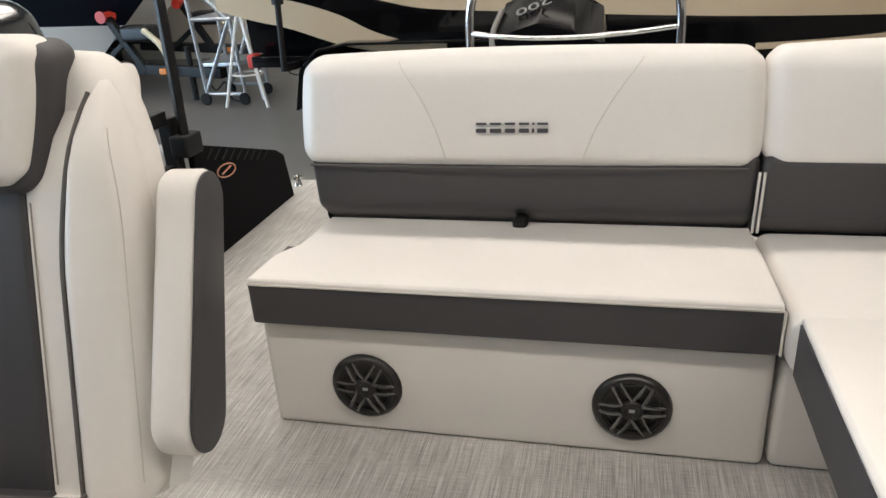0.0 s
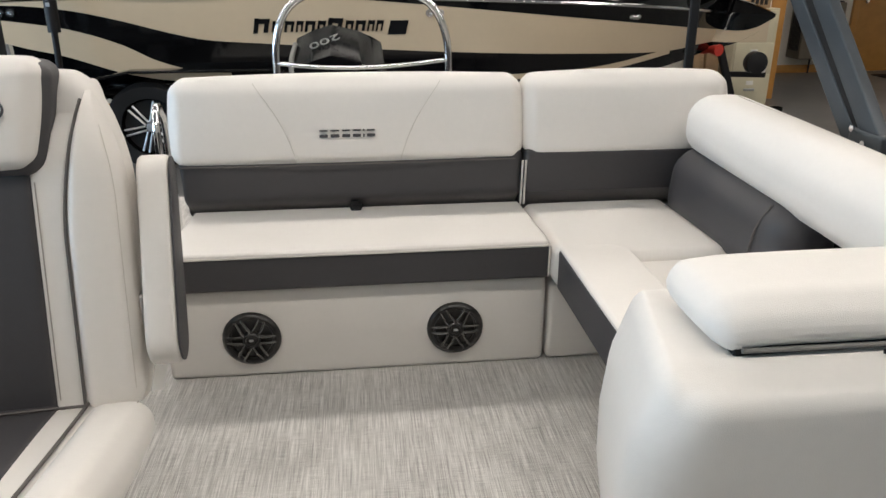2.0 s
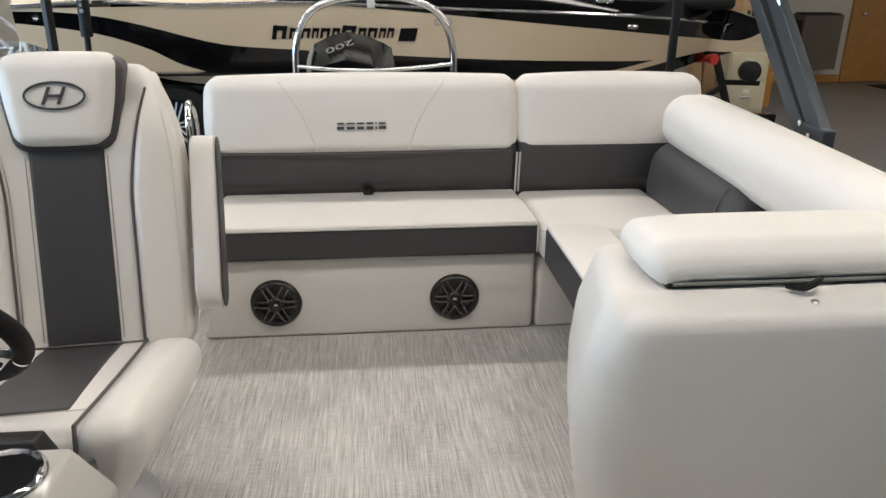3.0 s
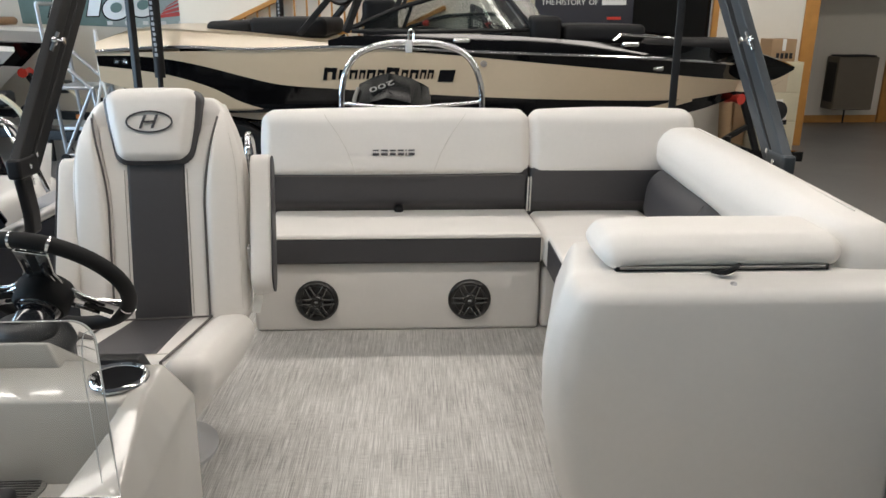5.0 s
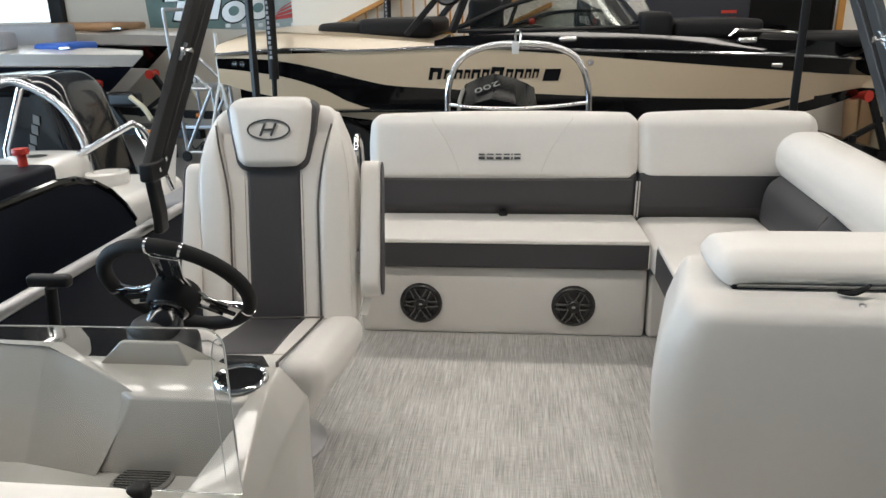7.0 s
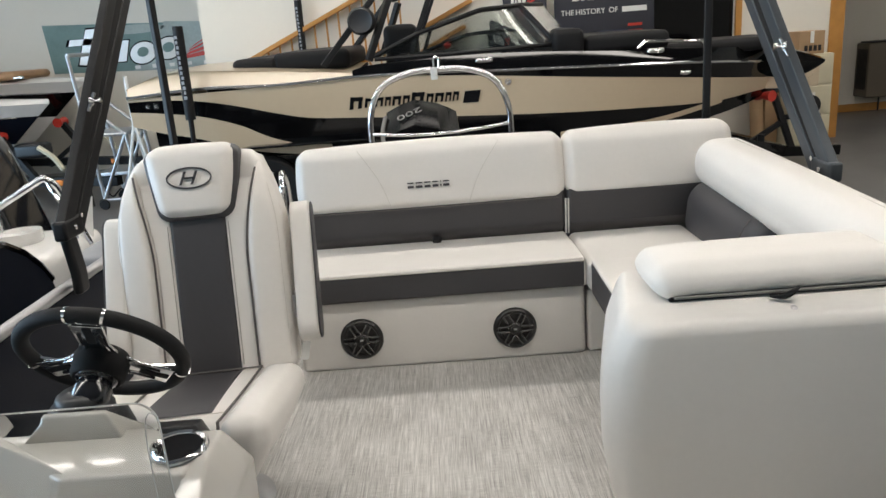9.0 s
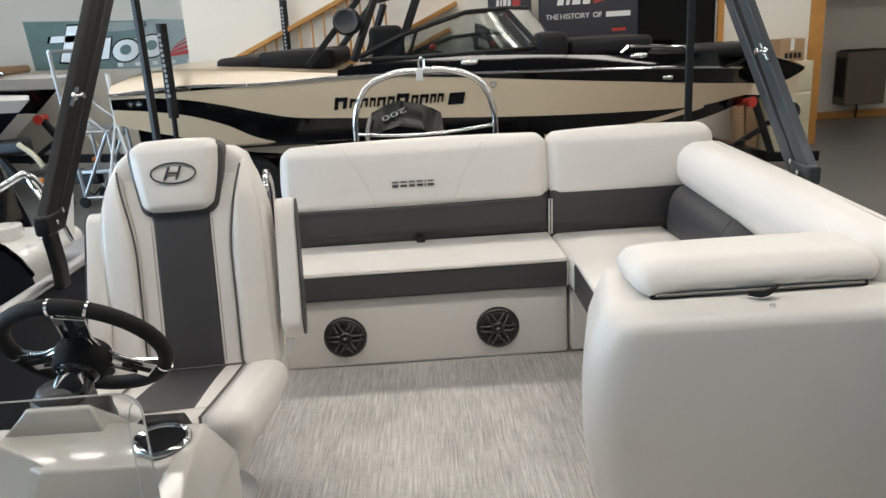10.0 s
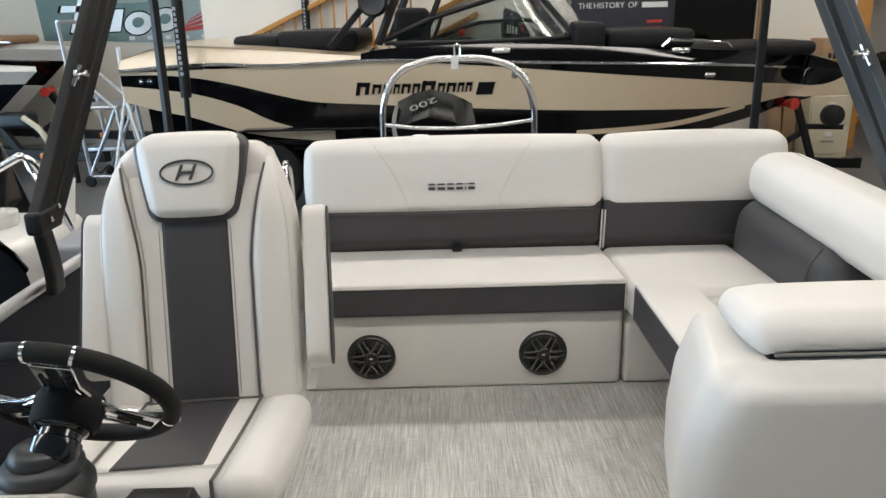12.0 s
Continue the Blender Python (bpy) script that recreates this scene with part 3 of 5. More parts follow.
ring = [EMB @ Vector((0.066 * math.cos(a), 0.031 * math.sin(a), 0.002)) for a in [2 * math.pi * k / 40 for k in range(40)]]
part("emblem_ring", tube(ring, 0.0027, 6, closed=True), CHARCOAL, chair, "dark oval emblem outline")
for u in (-0.020, 0.014):
    part("emblem_bar", slab([(u - 0.010, -0.020), (u - 0.003, -0.020), (u + 0.013, 0.020), (u + 0.006, 0.020)], EMB @ pose(0, 0, 0.001), 0.004), CHARCOAL, chair)
part("emblem_bar", slab(round_rect(0.034, 0.006, 0.002, 2), EMB @ pose(0, 0, 0.001), 0.004), CHARCOAL, chair)


def arm_outline(inset):
    """A long oval, narrower at its top end."""
    top, low, half = 0.048 - inset, 0.062 - inset, 0.224 - inset
    out = [(top * math.cos(radians(a)), half - top + top * math.sin(radians(a))) for a in range(0, 181, 15)]
    return out + [(low * math.cos(radians(a)), -half + low + low * math.sin(radians(a))) for a in range(180, 361, 15)]


for s in (-1, 1):
    arm_m = Matrix.Translation((0.304 if s > 0 else -0.272, 0.200, 0.606)) @ pose(0, 0, 0, -24, 0, 0) @ pose(0, 0, 0, 90, 0, 90)
    part("armrest", slab(arm_outline(0.0), arm_m @ pose(0, 0, -0.032), 0.064, 0.010), VINYL, chair, "ivory padded armrest folded upright")
    part("armrest_side", slab(arm_outline(0.004), arm_m @ pose(0, 0, 0.0322 if s > 0 else -0.0362), 0.004, 0.001), CHARCOAL, chair, "charcoal outer side of the armrest")
    part("armrest_bracket", rbox(min(s * 0.20, s * 0.268), max(s * 0.20, s * 0.268), 0.16, 0.21, 0.46, 0.54, 0.012, n=2), ALU, chair, "steel arm hinge")


def seat_slope(p):
    low = 1 - 0.32 * min(1.0, max(0.0, (0.395 - p.z) / 0.14)) ** 1.3
    return Vector((p.x * low * (1 - 0.11 * (max(0.0, 0.12 - p.y) / 0.62) ** 2), p.y, p.z - (0.20 * (p.y + 0.42) if p.z > 0.33 else 0)))


part("seat", rbox(-0.262, 0.262, -0.495, 0.12, 0.25, 0.440, 0.06, 0.006, 8, shape=seat_slope), VINYL, chair, "ivory seat cushion")
for s in (-1, 1):
    part("seat_bolster", rbox(min(s * 0.150, s * 0.278), max(s * 0.150, s * 0.278), -0.505, 0.055, 0.27, 0.458, 0.042, 0.008, 8, shape=lambda p: seat_slope(p)), VINYL, chair, "ivory seat side bolster")
    part("seat_stitch", tube([seat_slope(Vector((s * 0.252, y, 0.4535))) for y in [0.03 - 0.038 * i for i in range(13)]], 0.0015, 5), STITCH, chair)
    part("seat_piping", tube([seat_slope(Vector((s * 0.148, y, 0.449))) for y in (0.1, 0.0, -0.1, -0.2, -0.3, -0.38, -0.44, -0.47)] + [(s * 0.138, -0.497, 0.425), (s * 0.136, -0.505, 0.38), (s * 0.136, -0.503, 0.32)], 0.004, 6), SEAM_SHADE, chair, "dark piping in the seat seam")
part("seat_stripe", rbox(-0.086, 0.086, -0.378, 0.12, 0.39, 0.449, 0.01, 0, 6, shape=lambda p: seat_slope(Vector((p.x * (1.04 + 0.45 * max(0.0, -p.y)), p.y, p.z)))), CHARCOAL, chair, "charcoal seat stripe")
# dark bar drawn where shade falls between the two cushions
part("seat_gap_shade", tube([(x, 0.038, 0.361) for x in (-0.15, -0.07, 0.0, 0.07, 0.15)], 0.0032, 6), SEAM_SHADE, chair, "dark line painted as the shade between seat and back")
part("seat_seam", tube([seat_slope(Vector((x, -0.388, 0.4475))) for x in (-0.15, -0.08, 0.0, 0.08, 0.15)], 0.0014, 5), THREAD, chair)
part("seat_base", rbox(-0.13, 0.13, -0.26, 0.08, 0.20, 0.26, 0.02, n=2), BLACK_PLASTIC, chair, "black seat slider")
part("pedestal", lathe([(0.165, 0.0), (0.165, 0.010), (0.13, 0.024), (0.055, 0.05), (0.05, 0.21)], pose(0.0, -0.12, 0)), ALU, chair, "aluminium pedestal")
part("care_label", slab(round_rect(0.036, 0.058, 0.004, 2), pose(0.278, 0.122, 0.362, 90, 20, 50), 0.002), WHITE_GEL, chair, "white care label hanging under the arm")

# ---- helm console ----
console = thing("helm_console", "glossy ivory gelcoat helm console with moulded trays", "console")
part("body", rbox(-1.85, -0.975, -1.76, -1.41, 0.0, 0.395, 0.02, 0.0, 6, shape=lambda p: Vector((p.x - (0.25 * max(0, -1.42 - p.y) if p.x > -1.1 else 0), p.y, p.z))), IVORY_GEL, console)
part("shelf", solid([(-1.385, -1.562, 0.36), (-1.03, -1.562, 0.36), (-1.0, -1.40, 0.36), (-1.56, -1.40, 0.36)], [(-1.285, -1.545, 0.552), (-1.048, -1.545, 0.552), (-1.014, -1.396, 0.552), (-1.50, -1.396, 0.552)], 0.007), IVORY_GEL, console, "flat glossy dash shelf")
part("dash_face", solid([(-1.85, -1.43, 0.0), (-0.975, -1.43, 0.0), (-0.975, -1.36, 0.0), (-1.85, -1.36, 0.0)], [(-1.85, -1.43, 0.530), (-1.02, -1.43, 0.530), (-1.02, -1.30, 0.47), (-1.85, -1.30, 0.47)], 0.01), BLACK_PLASTIC, console, "black dash face under the wheel")
part("gauge_hood", solid([(-1.192, -1.392, 0.53), (-1.048, -1.392, 0.53), (-1.048, -1.34, 0.50), (-1.192, -1.34, 0.50)], [(-1.172, -1.388, 0.563), (-1.070, -1.388, 0.563), (-1.070, -1.345, 0.556), (-1.172, -1.345, 0.556)], 0.004), BLACK_PLASTIC, console, "low black gauge hood")
part("wheel_pod", solid([(-1.432, -1.428, 0.545), (-1.222, -1.428, 0.545), (-1.222, -1.31, 0.50), (-1.432, -1.31, 0.50)], [(-1.373, -1.424, 0.600), (-1.246, -1.424, 0.600), (-1.248, -1.410, 0.596), (-1.371, -1.410, 0.596)], 0.006), IVORY_GEL, console, "raised block under the steering column")
part("side_block", solid([(-1.375, -1.575, 0.38), (-1.55, -1.54, 0.38), (-1.85, -1.53, 0.38), (-1.85, -1.40, 0.38), (-1.44, -1.40, 0.38)], [(-1.272, -1.534, 0.5535), (-1.515, -1.446, 0.600), (-1.85, -1.435, 0.600), (-1.85, -1.415, 0.596), (-1.50, -1.42, 0.594)], 0.006), IVORY_GEL, console, "sloping side of the dash")
rows = [(-1.392, -1.15, -1.014, -0.957, 0.5555, 0.485), (-1.50, -1.13, -1.012, -0.962, 0.5555, 0.475), (-1.545, -1.052, -1.010, -0.968, 0.540, 0.46), (-1.60, -1.074, -1.006, -0.978, 0.507, 0.43), (-1.735, -1.125, -1.004, -0.992, 0.436, 0.40)]
bm = bmesh.new()
grid = [[bm.verts.new(p) for p in ((xi, y, 0.0), (xi, y, zt), (xs, y, zt), (xo, y, zs), (xo - 0.01, y, 0.0))] for y, xi, xs, xo, zt, zs in rows]
for a, b in zip(grid, grid[1:]):
    for k in range(4):
        bm.faces.new((a[k], a[k + 1], b[k + 1], b[k]))
bm.faces.new(grid[0])
bm.faces.new(grid[-1][::-1])
bmesh.ops.bevel(bm, geom=bm.edges[:], offset=0.008, segments=3, profile=0.5, affect="EDGES", clamp_overlap=True)
part("cup_ledge", bm, IVORY_GEL, console, "tapering ledge with the cup holder")
part("cup_ring", lathe([(0.050, 0.0), (0.052, 0.006), (0.058, 0.009), (0.063, 0.005), (0.064, 0.0)], pose(-1.085, -1.462, 0.556), 36), CHROME, console, "polished cup holder rim")
# no hole is cut; black colour stands for the shade of a deep well
part("cup_well_shade", lathe([(0.0, 0.0008), (0.035, 0.0008), (0.051, 0.004), (0.051, 0.0)], pose(-1.085, -1.462, 0.556), 36), MATTE_BLACK, console, "shallow black disc painted as the dark depth of the cup holder")
part("speaker_grille", lathe([(0.060, 0.0), (0.060, 0.004), (0.056, 0.006), (0.0, 0.007)], pose(-1.261, -1.582, 0.395), 32), GRILLE_GREY, console, "grey round speaker grille")
bm = bmesh.new()
for i in range(-6, 7):
    w = math.sqrt(max(0, 0.052 ** 2 - (i * 0.008) ** 2))
    box(-1.261 - w, -1.261 + w, -1.582 + i * 0.008 - 0.0012, -1.582 + i * 0.008 + 0.0012, 0.4015, 0.4035, 0, bm)
part("grille_slots", bm, BLACK_PLASTIC, console)
part("drain", lathe([(0.0, 0.001), (0.007, 0.001), (0.012, 0.006), (0.016, 0.004), (0.016, 0.0)], pose(-1.352, -1.545, 0.395), 20), CHROME, console, "small steel drain")
part("windscreen", slab([(-0.90, 0.0), (0.0, 0.0), (0.0, 0.285)] + [(-0.035 + 0.035 * math.cos(radians(a)), 0.285 + 0.035 * math.sin(radians(a))) for a in (15, 30, 45, 60, 75, 90)] + [(-0.90, 0.31)], pose(-0.985, -1.722, 0.475, 90), 0.006, 0.001), ACRYLIC, console, "clear acrylic windscreen with a rounded corner").visible_shadow = False
part("windscreen_edge", tube([(-0.984, -1.725, 0.48), (-0.984, -1.725, 0.76)] + [(-1.019 + 0.035 * math.cos(radians(a)), -1.725, 0.76 + 0.035 * math.sin(radians(a))) for a in (15, 30, 45, 60, 75, 90)] + [(-1.885, -1.725, 0.785)], 0.0009, 6), EDGE_CLEAR, console, "bright polished edge of the acrylic")

part("windscreen_edge", tube(curve([(-1.012, -1.722, 0.50), (-1.012, -1.722, 0.70), (-1.006, -1.722, 0.76), (-0.996, -1.722, 0.775), (-0.986, -1.722, 0.765)]), 0.0009, 6), EDGE_CLEAR, console)

# ---- steering wheel ----
axis = Vector((0.05, 0.80, 0.60)).normalized()
wx = (Vector((-1, 0, 0)) + axis * axis.x).normalized()
wheel_m = Matrix.Translation((-1.305, -1.235, 0.672)) @ Matrix((wx, axis.cross(wx), axis)).transposed().to_4x4()
wheel = thing("steering_wheel", "black grippy steering wheel with three polished spokes on a column", "steering wheel", wheel_m)
R = 0.170
rim_pts = [(R * math.cos(2 * math.pi * k / 56), R * math.sin(2 * math.pi * k / 56), 0) for k in range(56)]
rim = part("rim", tube(rim_pts, 0.0175, 14, closed=True), RUBBER, wheel, "black leather-grained rim")
for a in (89, 113, 209, 353):
    c = Vector((R * math.cos(radians(a)), R * math.sin(radians(a)), 0))
    t = Vector((-math.sin(radians(a)), math.cos(radians(a)), 0))
    part("rim_band", tube([c - t * 0.003, c + t * 0.003], 0.0182, 14), CHROME, rim, "thin chrome band")
part("hub", lathe([(0.0, -0.062), (0.050, -0.062), (0.057, -0.054), (0.060, -0.012), (0.054, 0.002), (0.044, 0.006), (0.0, 0.007)]), RUBBER, wheel, "black rubber hub")
for a in (101, 216, 346):
    d, t = Vector((math.cos(radians(a)), math.sin(radians(a)), 0)), Vector((-math.sin(radians(a)), math.cos(radians(a)), 0))
    bm = bmesh.new()
    for s in (-1, 1):
        tube(curve([d * 0.04 + t * 0.026 * s + Vector((0, 0, -0.012)), d * 0.09 + t * 0.016 * s + Vector((0, 0, -0.012)), d * 0.150 + t * 0.024 * s]), 0.0075, 8, bm=bm)
    m = Matrix((d.cross(Vector((0, 0, 1))), d, Vector((0, 0, 1)))).transposed().to_4x4()
    slab([(-0.046, 0.030), (0.046, 0.030), (0.031, 0.075), (0.034, 0.150), (-0.034, 0.150), (-0.031, 0.075)], m @ pose(0, 0, -0.016), 0.006, 0.0015, bm=bm)
    spoke = part("spoke", bm, CHROME, wheel, "polished slotted spoke")
    for u, w, v0, v1 in ((-0.021, 0.007, 0.066, 0.122), (0.0, 0.018, 0.082, 0.146), (0.021, 0.007, 0.066, 0.122)):
        part("slot", slab(round_rect(w, v1 - v0, 0.003, 3, u, (v0 + v1) / 2), m @ pose(0, 0, -0.018), 0.0018), RUBBER, spoke, "dark slot in the spoke")
part("column", lathe([(0.046, -0.058), (0.043, -0.066), (0.036, -0.070), (0.036, -0.082), (0.041, -0.086), (0.041, -0.116), (0.037, -0.125)]), SMOKE, wheel, "glossy black tilt column")
stand = wheel_m.inverted()
part("boot", lathe([(0.034, 0.655), (0.044, 0.648), (0.050, 0.636), (0.049, 0.630), (0.060, 0.626), (0.068, 0.615), (0.068, 0.606), (0.064, 0.600), (0.073, 0.592), (0.080, 0.578), (0.080, 0.566), (0.074, 0.556), (0.073, 0.50), (0.05, 0.49), (0.05, 0.45)], stand @ pose(-1.330, -1.328, -0.022), 36), DARK_GREY, wheel, "dark grey ribbed column boot")

throttle = thing("throttle_lever", "black control lever on the helm side panel", "throttle")
part("lever", tube(curve([(-1.83, -1.0, 0.36), (-1.81, -1.0, 0.46), (-1.80, -1.0, 0.57)]), [0.016] * 13, 10), BLACK_PLASTIC, throttle)
part("grip", rbox(-1.86, -1.735, -1.02, -0.985, 0.575, 0.61, 0.012, n=2), BLACK_PLASTIC, throttle, "black cross grip")
part("pivot", rbox(-1.906, -1.80, -1.10, -0.92, 0.28, 0.40, 0.02, n=2), CHROME, throttle, "chromed control base")

bow_seat = thing("bow_seat", "ivory vinyl seat back ahead of the console", "seat back")
part("back", rbox(-1.92, -1.135, -2.02, -1.772, 0.0, 0.532, 0.04, 0.006, 6), VINYL, bow_seat)
part("latch", rbox(-1.158, -1.125, -1.80, -1.765, 0.495, 0.528, 0.008, n=2), RUBBER, bow_seat, "black rubber latch")

# ---- rails and side panels ----
fence = thing("side_fence", "navy pontoon side panel with an aluminium top rail", "fence")
part("panel", rbox(-1.93, -1.905, -4.2, 0.62, 0.0, 0.50, 0.006, n=2), NAVY, fence)
part("top_rail", tube(curve([(-1.915, -4.2, 0.515), (-1.915, -2.0, 0.515), (-1.915, -1.0, 0.520), (-1.915, 0.62, 0.52)]), 0.021, 10), ALU, fence, "satin aluminium rail")
part("rail_post", box(-1.94, -1.89, 0.62, 0.67, 0.0, 0.62), BLACK_PLASTIC, fence, "black end frame of the fence")
part("rail_post", box(-1.94, -1.89, 0.87, 0.92, 0.0, 0.58), BLACK_PLASTIC, fence)
for z in (0.16, 0.36, 0.56):
    part("cross_bar", box(-1.935, -1.895, 0.67, 0.87, z, z + 0.05), BLACK_PLASTIC, fence)
gate = thing("stern_panel", "black vented stern side panel with a slanted end", "panel")
part("panel", slab([(0.0, 0.0), (0.78, 0.0), (0.73, 0.22), (0.66, 0.262), (0.02, 0.465), (0.0, 0.455)], Matrix.Translation((-1.885, 0.93, 0.0)) @ pose(0, 0, 0, 90, 0, 90), 0.03, 0.006), MATTE_BLACK, gate)
for i in range(9):
    part("vent_slot", slab([(0, 0), (0.05, 0.028), (0.056, 0.022), (0.006, -0.006)], Matrix.Translation((-1.853, 1.0 + 0.055 * i, 0.395 - 0.0165 * i)) @ pose(0, 0, 0, 90, 0, 90), 0.003), RUBBER, gate)
part("emblem_ring", tube([(-1.852, 1.13 + 0.070 * math.cos(a), 0.31 + 0.026 * math.sin(a) - 0.008 * math.cos(a)) for a in [2 * math.pi * k / 24 for k in range(24)]], 0.003, 6, closed=True), COPPER, gate, "copper oval emblem")
part("emblem_bar", tube([(-1.852, 1.095, 0.305), (-1.852, 1.165, 0.317)], 0.004, 6), COPPER, gate)
trim = thing("deck_edge_trim", "satin aluminium trim along the deck edge", "trim", kind="structure")
part("trim", box(-1.965, -1.952, -4.2, 1.95, -0.09, 0.008), ALU, trim)
cleat = thing("deck_cleat", "small chrome mooring cleat on the deck edge", "cleat")
part("horn", tube(curve([(-1.90, 1.82, 0.03), (-1.90, 1.86, 0.045), (-1.90, 1.90, 0.03)]), 0.012, 8), CHROME, cleat)
part("foot", lathe([(0.022, 0.0), (0.018, 0.01), (0.012, 0.04)], pose(-1.90, 1.86, 0)), CHROME, cleat)

loop = thing("grab_rail", "chromed grab rail behind the stern bench", "rail")
part("rail", tube(curve([(-1.385, 1.05, 0.0), (-1.385, 1.05, 0.50), (-1.39, 1.08, 0.60), (-1.40, 1.15, 0.635), (-1.40, 1.22, 0.60), (-1.40, 1.25, 0.50), (-1.40, 1.25, 0.0)], 5), 0.016, 10), CHROME, loop)

tow = thing("tow_bar", "polished steel tow arch on the stern deck", "rail")
part("arch", tube(curve([(-0.965, 1.72, 0.0), (-0.955, 1.71, 0.62), (-0.94, 1.70, 0.86), (-0.86, 1.70, 1.01), (-0.70, 1.70, 1.075), (-0.53, 1.70, 1.085), (-0.36, 1.70, 1.075), (-0.20, 1.70, 1.01), (-0.12, 1.70, 0.86), (-0.105, 1.71, 0.62), (-0.10, 1.72, 0.0)], 6), 0.019, 12), CHROME, tow)
part("cross_bar", tube(curve([(-0.945, 1.70, 0.735), (-0.75, 1.62, 0.725), (-0.53, 1.58, 0.725), (-0.31, 1.62, 0.732), (-0.115, 1.70, 0.742)]), 0.010, 10), CHROME, tow)
lock = thing("padlock", "small padlock with a white tag on the tow arch", "padlock")
part("shackle", tube(curve([(-0.545, 1.70, 1.10), (-0.545, 1.70, 1.145), (-0.53, 1.70, 1.16), (-0.515, 1.70, 1.145), (-0.515, 1.70, 1.10)]), 0.006, 8), CHROME, lock)
part("tag", rbox(-0.565, -0.525, 1.672, 1.68, 1.03, 1.10, 0.003, n=1), WHITE_GEL, lock, "white paper tag")

motor = thing("outboard_motor", "glossy black outboard motor behind the tow arch", "outboard motor")
COWL_BLACK = mat("cowl_black", (0.003, 0.003, 0.0035), 0.20, vary=0.2, spec=0.06, rvary=0.03)
COWL = [(-0.87, 0.30), (-0.886, 0.62), (-0.905, 0.775), (-0.80, 0.822), (-0.70, 0.850), (-0.545, 0.815), (-0.475, 0.772), (-0.42, 0.752), (-0.405, 0.65), (-0.40, 0.30)]
part("cowl", solid([(x, 1.99, z - (0.115 if z > 0.7 else 0.0)) for x, z in COWL], [(x, 2.42, z + 0.012) for x, z in COWL], 0.030), COWL_BLACK, motor, "glossy black cowl sloping towards the bow")
part("cowl_trim", tube(curve([(-0.905, 2.30, 0.765), (-0.915, 2.10, 0.70), (-0.905, 1.985, 0.64), (-0.885, 1.975, 0.50)]), 0.014, 8), GRILLE_GREY, motor, "grey trim strip on the cowl")
part("cowl_latch", rbox(-0.80, -0.70, 1.975, 2.0, 0.60, 0.635, 0.008, n=2), CHROME, motor)
part("midsection", rbox(-0.74, -0.50, 2.08, 2.34, FLOOR_Z, 0.32, 0.05, n=3), GLOSS_BLACK, motor)
part("bracket", rbox(-0.78, -0.46, 1.955, 2.1, 0.0, 0.28, 0.02, n=2), BLACK_PLASTIC, motor)


def lettering(text, size, m, material, parent, name="lettering", label=""):
    c = bpy.data.curves.new(name, "FONT")
    c.body, c.size, c.extrude, c.align_x, c.align_y = text, size, 0.002, "CENTER", "CENTER"
    tmp = new("tmp", c)
    me = bpy.data.meshes.new_from_object(tmp)
    bpy.data.objects.remove(tmp)
    bpy.data.curves.remove(c)
    me.materials.append(material)
    ob = new(name, me)
    ob.parent, ob.matrix_basis = parent, m
    if label:
        ob["label"] = label
    return ob


lettering("200", 0.12, Matrix.Translation((-0.735, 2.16, 0.7935)) @ pose(0, 0, 0, 16.4, -17, 0) @ pose(0, 0, 0, 0, 0, 186), GRILLE_GREY, motor, "digits", "silver digits on the cowl")

# ---- bimini frame ----
def strut(name, a, b, w, h, material, parent, label=""):
    """A rectangular bar from a to b."""
    a, b = Vector(a), Vector(b)
    d = b - a
    q = d.to_track_quat("Z", "X").to_matrix().to_4x4()
    m = Matrix.Translation(a) @ q
    return part(name, rbox(-w / 2, w / 2, -h / 2, h / 2, 0, d.length, 0.006, n=1, shape=lambda p: m @ p), material, parent, label)


